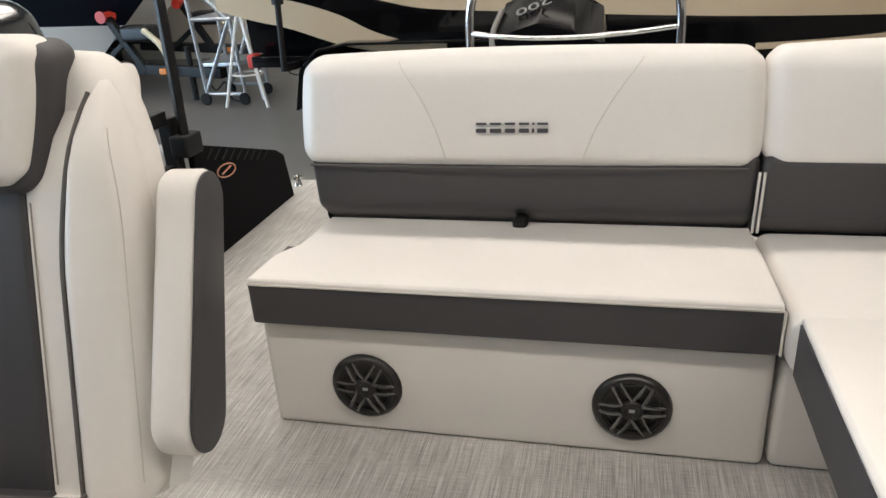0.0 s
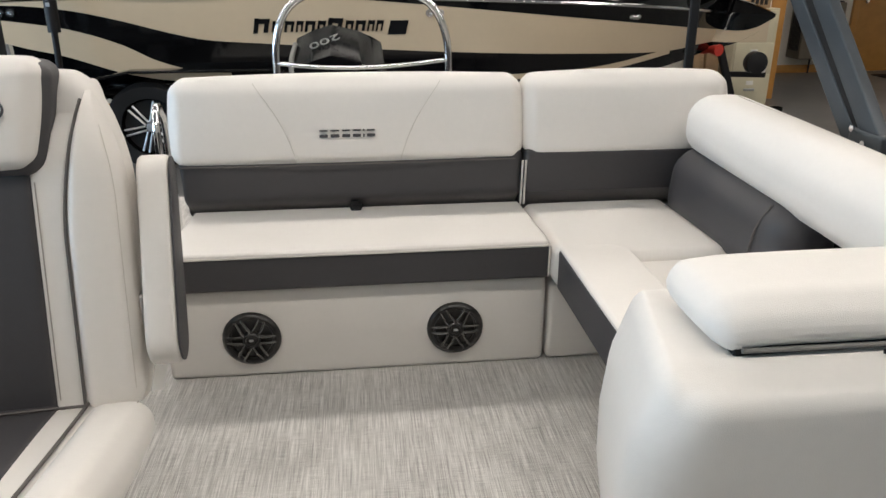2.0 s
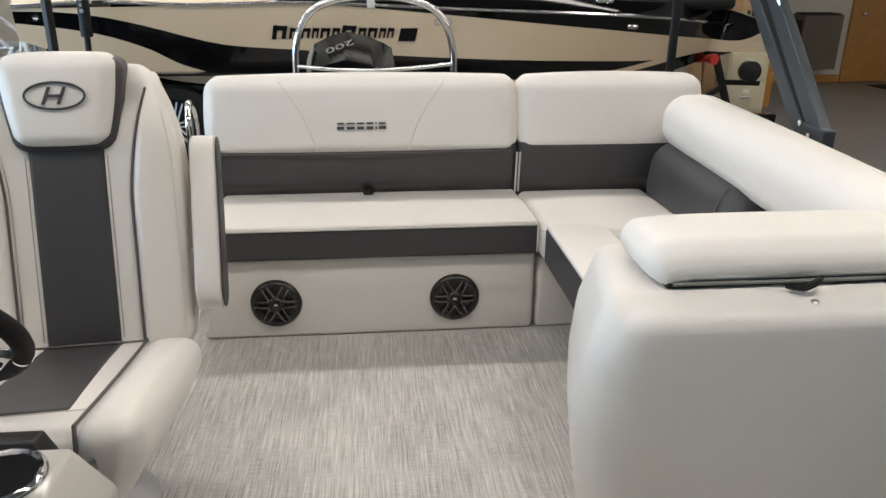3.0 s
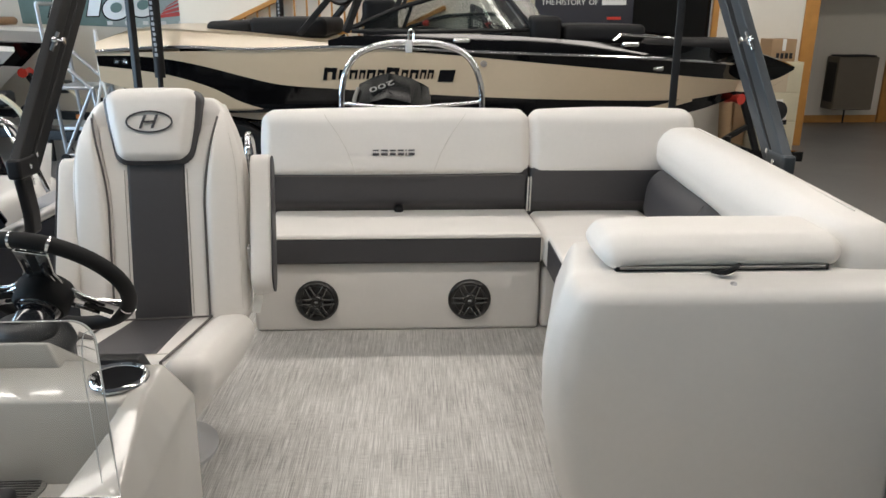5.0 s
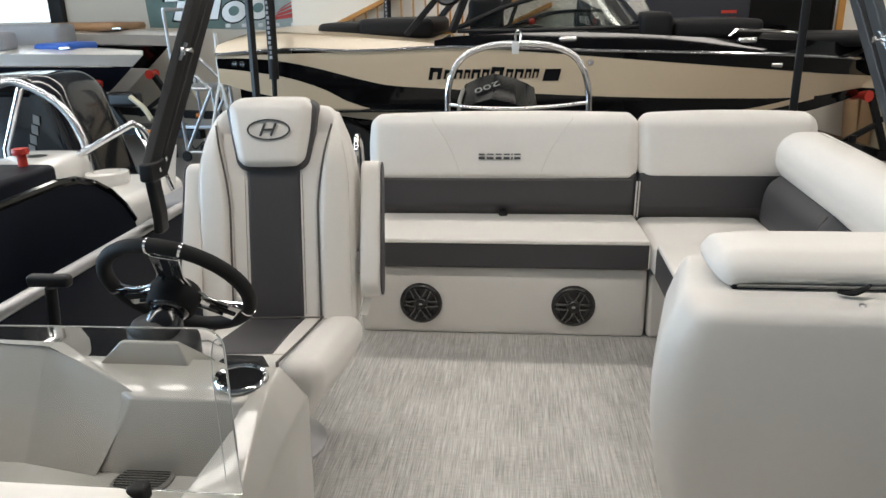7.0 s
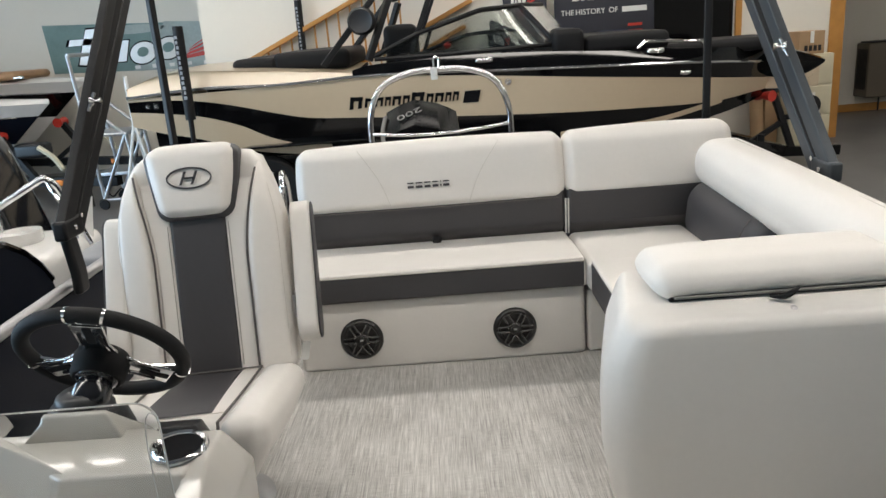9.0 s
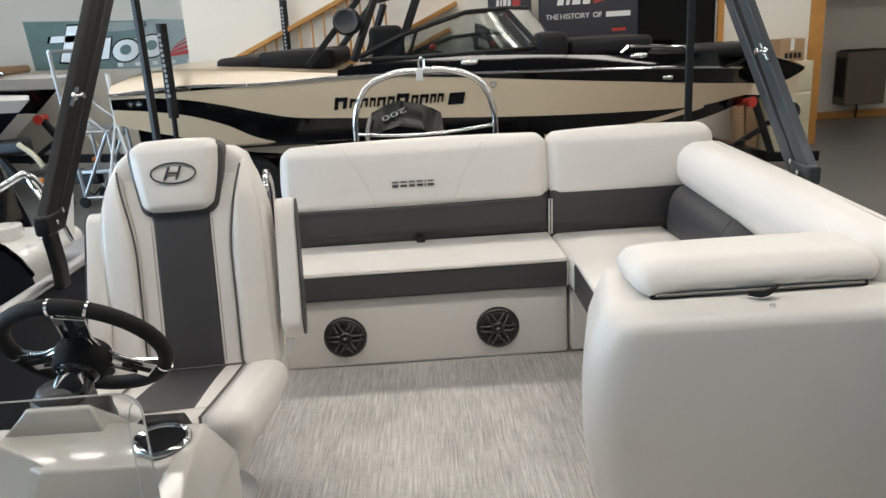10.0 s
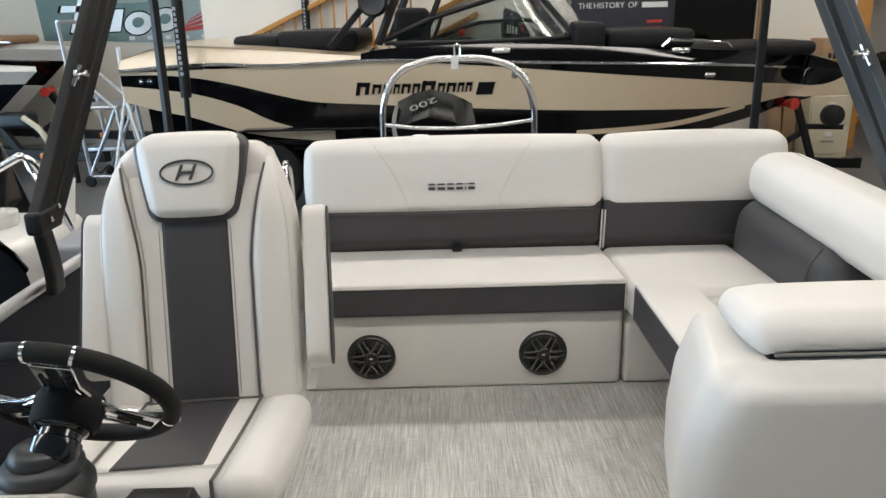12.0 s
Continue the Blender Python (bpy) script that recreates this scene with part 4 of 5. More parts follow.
for sx, x, mt, lab in ((-1, -1.86, BLACK_FRAME, "black"), (1, 0.805, GREY_FRAME, "slate grey")):
    leg = thing("bimini_arch", lab + " folding canopy frame leg leaning aft from the rail", "canopy frame", group="canopy frame legs")
    zb = 0.74
    ty = 0.95 if sx < 0 else 1.02
    strut("main_tube", (x, -0.27, zb), (x, ty - 0.03, zb + 1.26), 0.062, 0.036, mt, leg)
    strut("second_tube", (x + 0.004 * sx, -0.165, zb - 0.01), (x + 0.004 * sx, ty + 0.07, zb + 1.17), 0.056, 0.032, mt, leg)
    # black bar that puts the shade between the tubes into colour
    strut("groove_shade", (x - 0.006 * sx, -0.21, zb + 0.02), (x - 0.006 * sx, ty + 0.02, zb + 1.21), 0.05, 0.012, RUBBER, leg, "black bar painted as the shade between the tubes")
    part("foot_plate", rbox(x - 0.025, x + 0.025, -0.300, -0.165, zb - 0.035, zb + 0.035, 0.012, n=2), mt, leg)
    part("hinge_block", rbox(x - 0.018, x + 0.018, -0.275, -0.205, 0.50, zb - 0.03, 0.014, n=3, shape=lambda p: Vector((p.x, p.y + 0.009 * math.sin((p.z - 0.5) * 22), p.z))), BLACK_PLASTIC, leg, "black hinge block on the rail")
    for by, bz in ((-0.245, zb + 0.005), (-0.19, zb + 0.035)):
        part("bolt", lathe([(0.009, 0), (0.009, 0.006), (0.0, 0.008)], pose(x - 0.03 * sx, by, bz, 0, -90 * sx, 0)), CHROME, leg)
    kx = x - 0.02 * sx
    part("clamp_knob", lathe([(0.010, 0), (0.016, 0.004), (0.016, 0.012), (0.008, 0.018), (0.007, 0.034), (0.013, 0.037), (0.013, 0.044), (0, 0.046)], pose(kx, 0.08, zb + 0.41, 0, -90 * sx, 0)), CHROME, leg, "chrome clamp knob")
    part("clamp_bar", tube([(kx, 0.055, zb + 0.375), (kx - 0.02 * sx, 0.09, zb + 0.44)], 0.007, 8), CHROME, leg)
    rear = thing("canopy_upright", lab + " upright canopy brace at the stern corner", "canopy frame", group="canopy braces")
    strut("tube", (x - 0.02 * sx if sx > 0 else x, 0.90, 0.0 if sx > 0 else 0.50), (x - 0.015 * sx, 0.92, 2.0), 0.030, 0.036, BLACK_FRAME, rear)
    part("foot", rbox(x - 0.035, x + 0.035, 0.85, 0.96, 0.0 if sx > 0 else 0.44, 0.52, 0.01, n=1), mt, rear)
rail_r = thing("side_rail", "slate grey pontoon rail outside the lounge", "rail")
part("rail", tube([(0.85, -4.0, 0.62), (0.85, 0.9, 0.62)], 0.024, 10), GREY_FRAME, rail_r)
part("panel", rbox(0.868, 0.892, -4.0, 0.9, 0.0, 0.60, 0.006, n=1), NAVY, rail_r)

# ---- tan and black wake boat ----

def line(pts):
    """Height along x through pairs (x, z), smooth between them."""
    xs = [p[0] for p in pts]

    def f(x):
        if x <= xs[0]:
            return pts[0][1]
        if x >= xs[-1]:
            return pts[-1][1]
        i = max(k for k in range(len(xs) - 1) if xs[k] <= x)
        p0, a, b, p3 = pts[max(0, i - 1)], pts[i], pts[i + 1], pts[min(len(pts) - 1, i + 2)]
        t = (x - a[0]) / (b[0] - a[0])
        m0 = (b[1] - p0[1]) / max(1e-6, b[0] - p0[0]) * (b[0] - a[0])
        m1 = (p3[1] - a[1]) / max(1e-6, p3[0] - a[0]) * (b[0] - a[0])
        return (2 * t ** 3 - 3 * t * t + 1) * a[1] + (t ** 3 - 2 * t * t + t) * m0 + (3 * t * t - 2 * t ** 3) * b[1] + (t ** 3 - t * t) * m1
    return f


RAIL = line([(-3.18, 0.953), (-2.53, 0.988), (-1.92, 0.968), (-1.06, 0.985), (0.0, 0.945), (1.16, 0.90), (1.91, 0.849), (2.82, 0.763), (3.26, 0.736)])
CAP = line([(-3.18, 1.03), (-2.84, 1.13), (-2.2, 1.105), (-1.6, 1.05), (-1.06, 1.0), (-0.9, 0.99)])
TANTOP = line([(-3.18, 0.94), (-1.1, 0.97), (-0.77, 0.962), (0.08, 0.892), (1.16, 0.792), (1.73, 0.732), (2.42, 0.652), (2.93, 0.602), (3.12, 0.645), (3.26, 0.728)])
DECKTOP = line([(-1.3, 1.03), (-1.05, 1.073), (0.0, 1.083), (1.16, 1.014), (1.97, 0.967), (2.76, 0.894), (3.08, 0.815), (3.26, 0.745)])
SWTOP = line([(-3.18, 0.918), (-2.88, 0.915), (-2.55, 0.879), (-2.23, 0.81), (-1.95, 0.735), (-1.67, 0.673), (-1.28, 0.642), (-0.03, 0.568), (1.17, 0.522), (2.06, 0.483), (2.5, 0.50)])
SWBOT = line([(-3.18, 0.834), (-2.9, 0.803), (-2.57, 0.748), (-2.25, 0.645), (-2.03, 0.533), (-1.79, 0.459), (-1.5, 0.43), (1.0, 0.43), (2.0, 0.46)])
BOT = line([(-3.18, 0.708), (-2.93, 0.633), (-2.65, 0.566), (-2.28, 0.444), (-1.95, 0.382), (-1.4, 0.34), (1.2, 0.30), (1.97, 0.36), (2.44, 0.415), (2.8, 0.483), (3.13, 0.623), (3.26, 0.736)])


def hull_y(x, z):
    k = max(0.0, (x - 0.4) / 2.5) ** 2.2
    y = 3.6 + 1.2 * min(1.0, k)
    return min(4.8, y + (0.10 + 0.25 * min(1, k)) * max(0.0, RAIL(x) - z))


def strip(lo, hi, x0, x1, rows=5, out=0.0, y_of=hull_y, n=60, sides=(0, 1)):
    """A band of the hull's sides between two lines."""
    bm = bmesh.new()
    for side in sides:
        grid = []
        for i in range(n + 1):
            x = x0 + (x1 - x0) * i / n
            a, b = lo(x), max(lo(x) + 0.001, hi(x))
            col = []
            for j in range(rows + 1):
                z = a + (b - a) * j / rows
                y = y_of(x, z) - out
                col.append(bm.verts.new((x, y if side == 0 else 9.4 - y, z)))
            grid.append(col)
        for i in range(n):
            for j in range(rows):
                q = (grid[i][j], grid[i + 1][j], grid[i + 1][j + 1], grid[i][j + 1])
                bm.faces.new(q if side == 0 else q[::-1])
    return bm


def across(f, x0, x1, off=0.0, n=40):
    """A crowned surface over the boat at the height of a line."""
    bm = bmesh.new()
    grid = []
    for i in range(n + 1):
        x = x0 + (x1 - x0) * i / n
        y0 = hull_y(x, 2) + 0.05
        y1 = 9.4 - y0
        grid.append([bm.verts.new((x, y0 + (y1 - y0) * j / 6, f(x) + off + 0.03 * math.sin(math.pi * j / 6))) for j in range(7)])
    for a, b in zip(grid, grid[1:]):
        for j in range(6):
            bm.faces.new((a[j], b[j], b[j + 1], a[j + 1]))
    return bm


wake = thing("wake_boat", "tan and black wakeboard boat on a trailer", "boat")
part("topside", strip(SWTOP, TANTOP, -3.18, 3.2, 6), TAN, wake, "tan metallic topside")
part("swoosh", strip(SWBOT, SWTOP, -3.18, 2.5, 5), GLOSS_BLACK, wake, "black swept hull band")
for sd in (0, 1):
    part("quarter", strip(lambda x: min(BOT(x), SWBOT(x)), SWBOT, -3.18, -1.5, 4, sides=(sd,)), TAN, wake, "tan lower quarter")
part("chine", strip(lambda x: BOT(x) - 0.02, lambda x: SWBOT(x) if x < 2.0 else SWTOP(x), -1.55, 3.15, 4, -0.004), GLOSS_BLACK, wake, "black lower hull")
part("chine_stripe", strip(lambda x: BOT(x) + 0.035 + 0.03 * (x - 0.4), lambda x: BOT(x) + 0.075 + 0.035 * (x - 0.4), 0.5, 2.1, 2, 0.004, sides=(0,)), TAN, wake, "thin tan stripe")
part("bottom", strip(lambda x: BOT(x) - 0.30, BOT, -3.1, 1.6, 2, -0.25), GLOSS_BLACK, wake)
bm = bmesh.new()
bm.faces.new([bm.verts.new(v) for v in ((-3.18, 3.62, 0.72), (-3.18, 5.78, 0.72), (-3.18, 5.78, 1.03), (-3.18, 3.62, 1.03))])
part("transom", bm, TAN, wake)
part("upper_band", strip(TANTOP, RAIL, -1.1, 3.25, 3, 0.002), GLOSS_BLACK, wake, "black band under the rub rail")
for sd in (0, 1):
    part("quarter_cap", strip(RAIL, CAP, -3.18, -0.9, 4, 0.0, lambda x, z: 3.6 + 0.5 * max(0, z - RAIL(x)), sides=(sd,)), TAN, wake, "tan stern gunwale cap")
part("quarter_deck", across(CAP, -3.16, -0.95), TAN, wake, "tan stern deck")
part("gunwale", strip(RAIL, DECKTOP, -1.25, 3.25, 4, 0.0, lambda x, z: hull_y(x, 2) + 0.6 * max(0, z - RAIL(x)) ** 1.2), GLOSS_BLACK, wake, "glossy black gunwale")
part("fore_deck", across(DECKTOP, -1.2, 3.22, -0.01), GLOSS_BLACK, wake)
part("rub_rail", tube([(x, hull_y(x, 2) - 0.008, RAIL(x)) for x in [-3.18 + 6.42 * i / 70 for i in range(71)]], 0.014, 8), CHROME, wake, "bright rub rail")
# thin chrome line added to imitate the highlight on the black gunwale
part("sheer_highlight", tube([(x, hull_y(x, 2) + 0.045, RAIL(x) + 0.075) for x in [0.0 + 2.9 * i / 30 for i in range(31)]], 0.005, 6), CHROME, wake)
for a, b, z, nm in ((-2.35, -1.95, 1.19, "sun_pad"), (-1.98, -1.30, 1.22, "sun_pad")):
    part(nm, rbox(a, b, 3.95, 5.5, 1.05, z, 0.05, 0.01, 4), CHARCOAL_PAD, wake, "black padded sun deck")
for nm, a in (("bow_cushion", (0.50, 0.78, 3.95, 5.3, 1.0, 1.23)), ("bow_cushion", (0.80, 1.55, 4.0, 5.2, 1.0, 1.16)), ("bow_cushion", (1.55, 2.75, 4.3, 5.1, 0.90, 1.02)), ("dash", (-0.9, -0.3, 4.0, 5.4, 1.0, 1.17)), ("cockpit_seat", (-1.0, -0.7, 4.2, 4.7, 1.0, 1.38))):
    part(nm, rbox(*a, 0.05, 0.01, 4), CHARCOAL_PAD, wake, "black vinyl padding")
part("red_flag_ball", lathe([(0.0, -0.03), (0.025, -0.02), (0.035, 0.0), (0.025, 0.02), (0.0, 0.03)], pose(-0.42, 4.1, 1.21)), RED, wake, "small red ball")
# windscreen
WS = [(-1.08, 3.80, 1.13), (-0.66, 3.83, 1.30), (-0.12, 3.95, 1.45), (0.26, 4.25, 1.47), (0.52, 4.7, 1.47)]
WB = [(-1.06, 3.74, 1.11), (-0.5, 3.72, 1.105), (0.10, 3.78, 1.11), (0.55, 4.05, 1.11), (0.82, 4.7, 1.11)]
for side in (0, 1):
    fl = (lambda p: Vector(p)) if side == 0 else (lambda p: Vector((p[0], 9.4 - p[1], p[2])))
    bm = bmesh.new()
    top, bot = [bm.verts.new(fl(p)) for p in WS], [bm.verts.new(fl(p)) for p in WB]
    for i in range(4):
        bm.faces.new((bot[i], bot[i + 1], top[i + 1], top[i]))
    bmesh.ops.solidify(bm, geom=bm.faces[:], thickness=0.008)
    part("windscreen_glass", bm, GLASS, wake, "tinted glass windscreen").visible_shadow = False
    part("windscreen_frame", tube([fl(p) for p in WS], 0.020, 8), BLACK_FRAME, wake, "black windscreen frame")
    part("windscreen_frame", tube([fl(p) for p in WB], 0.018, 8), BLACK_FRAME, wake)
    part("windscreen_post", tube([fl(WS[3]), fl(WB[3])], 0.018, 8), BLACK_FRAME, wake)
    # tower
    ty = 3.80 if side == 0 else 5.6
    strut("tower_leg", (-1.52, ty, 1.08), (-0.98, ty + (0.1 if side == 0 else -0.1), 1.68), 0.05, 0.10, BLACK_FRAME, wake)
    strut("tower_leg", (-1.12, ty, 1.10), (-0.90, ty + (0.1 if side == 0 else -0.1), 1.62), 0.05, 0.08, BLACK_FRAME, wake)
    strut("tower_arm", (-0.98, ty + 0.05, 1.66), (-0.20, ty + 0.05, 1.82), 0.05, 0.10, BLACK_FRAME, wake)
    strut("tower_brace", (-0.75, ty + 0.05, 1.13), (-0.50, ty + 0.05, 1.72), 0.045, 0.05, BLACK_FRAME, wake)
strut("tower_top", (-0.60, 3.85, 1.80), (-0.60, 5.55, 1.80), 0.16, 0.07, BLACK_FRAME, wake)
part("tower_speaker", lathe([(0.0, 0.0), (0.10, 0.0), (0.115, 0.02), (0.115, 0.20), (0.08, 0.26), (0.0, 0.27)], pose(-1.14, 3.66, 1.43, -90)), BLACK_FRAME, wake, "black tower speaker pod")
part("tower_speaker_face", lathe([(0.0, 0.002), (0.085, 0.002), (0.095, 0.008), (0.10, 0.0)], pose(-1.14, 3.655, 1.43, 90)), DARK_GREY, wake)
# fittings
for x in (-0.02, 0.06):
    part("thru_hull", lathe([(0.010, 0.001), (0.014, 0.008), (0.028, 0.008), (0.030, 0.0)], pose(x, hull_y(x, 0.8) - 0.004, 0.845, 90)), CHROME, wake, "chrome drain fitting")
for x in (-3.02, -2.95):
    part("thru_hull", lathe([(0.008, 0.001), (0.012, 0.008), (0.026, 0.008), (0.028, 0.0)], pose(x, hull_y(x, 0.87) - 0.004, 0.87, 90)), CHROME, wake)
for x, dz in ((1.62, 0.785), (1.35, 0.995), (-0.13, 1.035)):
    part("cleat", rbox(x - 0.075, x + 0.075, hull_y(x, dz if dz < 0.8 else 2) - 0.012, hull_y(x, 2) + 0.05, dz - 0.022, dz + 0.022, 0.02, n=2), CHROME, wake, "chrome cleat")
for dy in (0.12, 1.0):
    pts = [(x, hull_y(x, 2) + dy, z) for x, z in ((1.22, 1.02), (1.28, 1.075), (1.55, 1.06), (1.85, 1.035), (1.90, 0.99))]
    part("grab_handle", tube(pts, 0.014, 8), CHROME, wake, "polished bow handle")
# wordmark as plain bars
x = -1.30
for i, w in enumerate((0.125, 0.085, 0.08, 0.06, 0.085, 0.07, 0.125, 0.07, 0.085, 0.06, 0.06)):
    tall = 0.105 if i in (0, 6) else 0.08
    zc = 0.765 + (0.0 if i in (0, 6) else -0.006)
    for f, g, lift, high in ((0.0, 0.30, 0.0, 1.0), (0.58, 0.30, 0.0, 0.92), (0.0, 0.9, 0.30, 0.34)):
        a, b, h, c = x + f * w, x + (f + g) * w - 0.004, tall * high / 2, tall * lift
        part("wordmark", slab([(a + 0.2 * (c - h), c - h), (b + 0.2 * (c - h), c - h), (b + 0.2 * (c + h), c + h), (a + 0.2 * (c + h), c + h)], Matrix.Translation((0, hull_y(x, zc) - 0.003 - 0.0006 * f, zc)) @ pose(0, 0, 0, 90 + 5), 0.004), MATTE_BLACK, wake, "black bar of a wordmark")
    x += w + 0.004
part("badge", slab([(-0.335, -0.05), (-0.20, -0.05), (-0.175, 0.05), (-0.31, 0.05)], Matrix.Translation((0, hull_y(-0.25, 0.745) - 0.003, 0.745)) @ pose(0, 0, 0, 95), 0.004), MATTE_BLACK, wake, "dark model badge")

# ---- trailer of the wake boat ----
trailer = thing("boat_trailer", "black tandem boat trailer with spoked alloy wheels", "trailer")
for y in (3.75, 5.65):
    strut("side_beam", (-3.0, y, 0.33), (1.6, y, 0.26), 0.08, 0.14, GLOSS_BLACK, trailer)
    strut("tongue_beam", (1.6, y, 0.26), (2.9, 4.7, -0.12), 0.08, 0.12, GLOSS_BLACK, trailer)
for x in (-2.6, -0.2, 1.4):
    strut("cross_beam", (x, 3.75, 0.22), (x, 5.65, 0.22), 0.08, 0.10, BLACK_FRAME, trailer)
strut("tongue", (2.5, 4.7, -0.13), (3.5, 4.7, -0.17), 0.10, 0.10, GLOSS_BLACK, trailer)
part("jack", tube([(2.66, 4.60, FLOOR_Z), (2.66, 4.60, 0.06)], 0.035, 10), BLACK_FRAME, trailer)
strut("winch_post", (3.02, 4.7, -0.12), (2.80, 4.7, 0.46), 0.06, 0.06, BLACK_FRAME, trailer)
strut("winch_brace", (2.45, 4.7, -0.12), (2.92, 4.7, 0.16), 0.05, 0.05, BLACK_FRAME, trailer)
strut("winch_arm", (2.90, 4.7, 0.20), (3.28, 4.68, 0.19), 0.05, 0.04, BLACK_FRAME, trailer)
part("winch_drum", lathe([(0.0, 0.0), (0.09, 0.0), (0.10, 0.02), (0.10, 0.10), (0.0, 0.12)], pose(3.10, 4.62, 0.32, 90)), BLACK_PLASTIC, trailer, "black winch drum")
part("winch_strap", rbox(3.18, 3.24, 4.60, 4.68, 0.22, 0.36, 0.01, n=2), WHITE_GEL, trailer, "white strap")
part("bow_roller", lathe([(0.02, -0.10), (0.055, -0.10), (0.035, 0.0), (0.055, 0.10), (0.02, 0.10)], pose(2.72, 4.7, 0.43, 90, 0, 20)), RED, trailer, "red rubber bow roller")
part("tail_light", rbox(-3.05, -2.98, 3.70, 3.80, 0.28, 0.38, 0.01, n=1), RED, trailer, "red tail light")
for x in (-2.12, -1.30):
    wh = part("wheel", lathe([(0.20, -0.09), (0.30, -0.10), (0.327, -0.07), (0.327, 0.07), (0.30, 0.10), (0.215, 0.09), (0.20, 0.05)], pose(x, 3.70, FLOOR_Z + 0.327, 90), 40), RUBBER, trailer, "black trailer tyre")
    part("rim", lathe([(0.0, 0.03), (0.19, 0.03), (0.20, 0.06), (0.212, 0.088), (0.205, 0.0)], pose(x, 3.70, FLOOR_Z + 0.327, 90), 32), GLOSS_BLACK, wh, "black alloy rim")
    for k in range(6):
        bm = bmesh.new()
        a = radians(60 * k + 12)
        for s in (-0.022, 0.022):
            d, t = Vector((math.cos(a), 0, math.sin(a))), Vector((-math.sin(a), 0, math.cos(a)))
            c = Vector((x, 3.61, FLOOR_Z + 0.327))
            tube([c + d * 0.04 + t * s * 0.7, c + d * 0.195 + t * s], 0.008, 6, bm=bm)
        part("spoke", bm, ALU, wh, "machined double spoke")
    part("cap", lathe([(0.04, 0.0), (0.035, 0.02), (0.0, 0.025)], pose(x, 3.63, FLOOR_Z + 0.327, 90), 16), ALU, wh)
fo = [(-2.62, 0.0), (-2.56, 0.28), (-2.42, 0.42), (-2.2, 0.46), (-1.2, 0.46), (-0.98, 0.42), (-0.85, 0.28), (-0.80, 0.0)]
for a, b in zip(fo, fo[1:]):
    strut("fender", (a[0], 3.68, a[1]), (b[0], 3.68, b[1]), 0.02, 0.30, GLOSS_BLACK, trailer)
for x, y, top in ((-2.62, 3.45, 1.50), (-2.06, 5.9, 1.75)):
    pole = thing("guide_pole", "tall black trailer guide pole with white marks", "pole")
    part("sleeve", tube([(x, y, 0.75), (x + 0.02, y, top)], 0.042, 12), BLACK_FRAME, pole)
    part("pole", tube([(x - 0.02, y, 0.30), (x, y, 0.78)], 0.022, 10), BLACK_FRAME, pole)
    strut("mount", (x - 0.02, y, 0.32), (x - 0.02, 3.75 if y < 4 else 5.65, 0.30), 0.05, 0.05, BLACK_FRAME, pole)
    for i in range(13):
        part("mark", rbox(x - 0.010 + 0.003 * (i % 3), x + 0.016 - 0.004 * (i % 2), y - 0.0455, y - 0.041, top - 0.10 - i * 0.040, top - 0.074 - i * 0.040, 0.002, n=1), GREY_VINYL, pole, "pale bar of lettering")

# ---- things along the back wall ----
banner = thing("wall_banner", "teal and white dealer banner on the back wall", "banner")
BAN = Matrix.Translation((-0.515, WEST_Y - 0.004, 1.298)) @ Matrix.Diagonal((1.228, 1, 1.228, 1)) @ Matrix.Translation((0.515, 0, -1.298)) @ pose(0, 0, 0, 90)


def print_on(name, pts, material, layer, label=""):
    part(name, slab(pts, Matrix.Translation((0, -0.006 * layer, 0)) @ BAN, 0.004), material, banner, label)


def oval(cx, cz, rx, rz, shear=0.22, n=24):
    return [(cx + rx * math.cos(2 * math.pi * k / n) + shear * rz * math.sin(2 * math.pi * k / n), cz + rz * math.sin(2 * math.pi * k / n)) for k in range(n)]


print_on("cloth", [(-4.97, 1.16), (-2.90, 1.09), (-2.84, 1.30), (-2.95, 1.60), (-5.00, 1.70)], TEAL, 0)
print_on("fade", [(-4.05, 1.125), (-2.95, 1.10), (-2.90, 1.32), (-3.0, 1.60), (-3.6, 1.645)], PALE_TEAL, 1, "pale water printed on the banner")
print_on("sky_patch", oval(-3.95, 1.585, 0.34, 0.05), PALE_TEAL, 1, "pale sky printed on the banner")
# wordmark as plain slanted bars and ovals with dark outlines
BARS = [[(-4.66, 1.24), (-4.50, 1.22), (-4.37, 1.62), (-4.51, 1.62)], [(-4.74, 1.45), (-4.32, 1.45), (-4.29, 1.52), (-4.71, 1.52)], [(-4.24, 1.24), (-4.11, 1.24), (-4.04, 1.47), (-4.17, 1.47)]]
for pts in BARS:
    cx, cz = sum(p[0] for p in pts) / 4, sum(p[1] for p in pts) / 4
    print_on("outline", [(cx + (p[0] - cx) * 1.16, cz + (p[1] - cz) * 1.10) for p in pts], MATTE_BLACK, 1.6)
    print_on("wordmark", pts, WHITE_GEL, 2.4, "white slanted bar of a wordmark")
for cx, cz in ((-3.90, 1.32), (-3.60, 1.35)):
    print_on("outline", oval(cx, cz, 0.165, 0.135), MATTE_BLACK, 1.6)
    print_on("wordmark", oval(cx, cz, 0.15, 0.12), WHITE_GEL, 2.4, "white oval of a wordmark")
    print_on("counter", oval(cx, cz + 0.01, 0.065, 0.055), TEAL, 3.2)
for i, (tx, tz) in enumerate(((-2.97, 1.33), (-2.92, 1.42), (-2.85, 1.53), (-2.74, 1.66))):
    print_on("wing", [(-3.46 + 0.03 * i, 1.215 + 0.035 * i), (tx - 0.10, tz - 0.075), (tx, tz), (-3.40 + 0.03 * i, 1.255 + 0.035 * i)], RED, 2 + 0.3 * i, "red wing stroke")
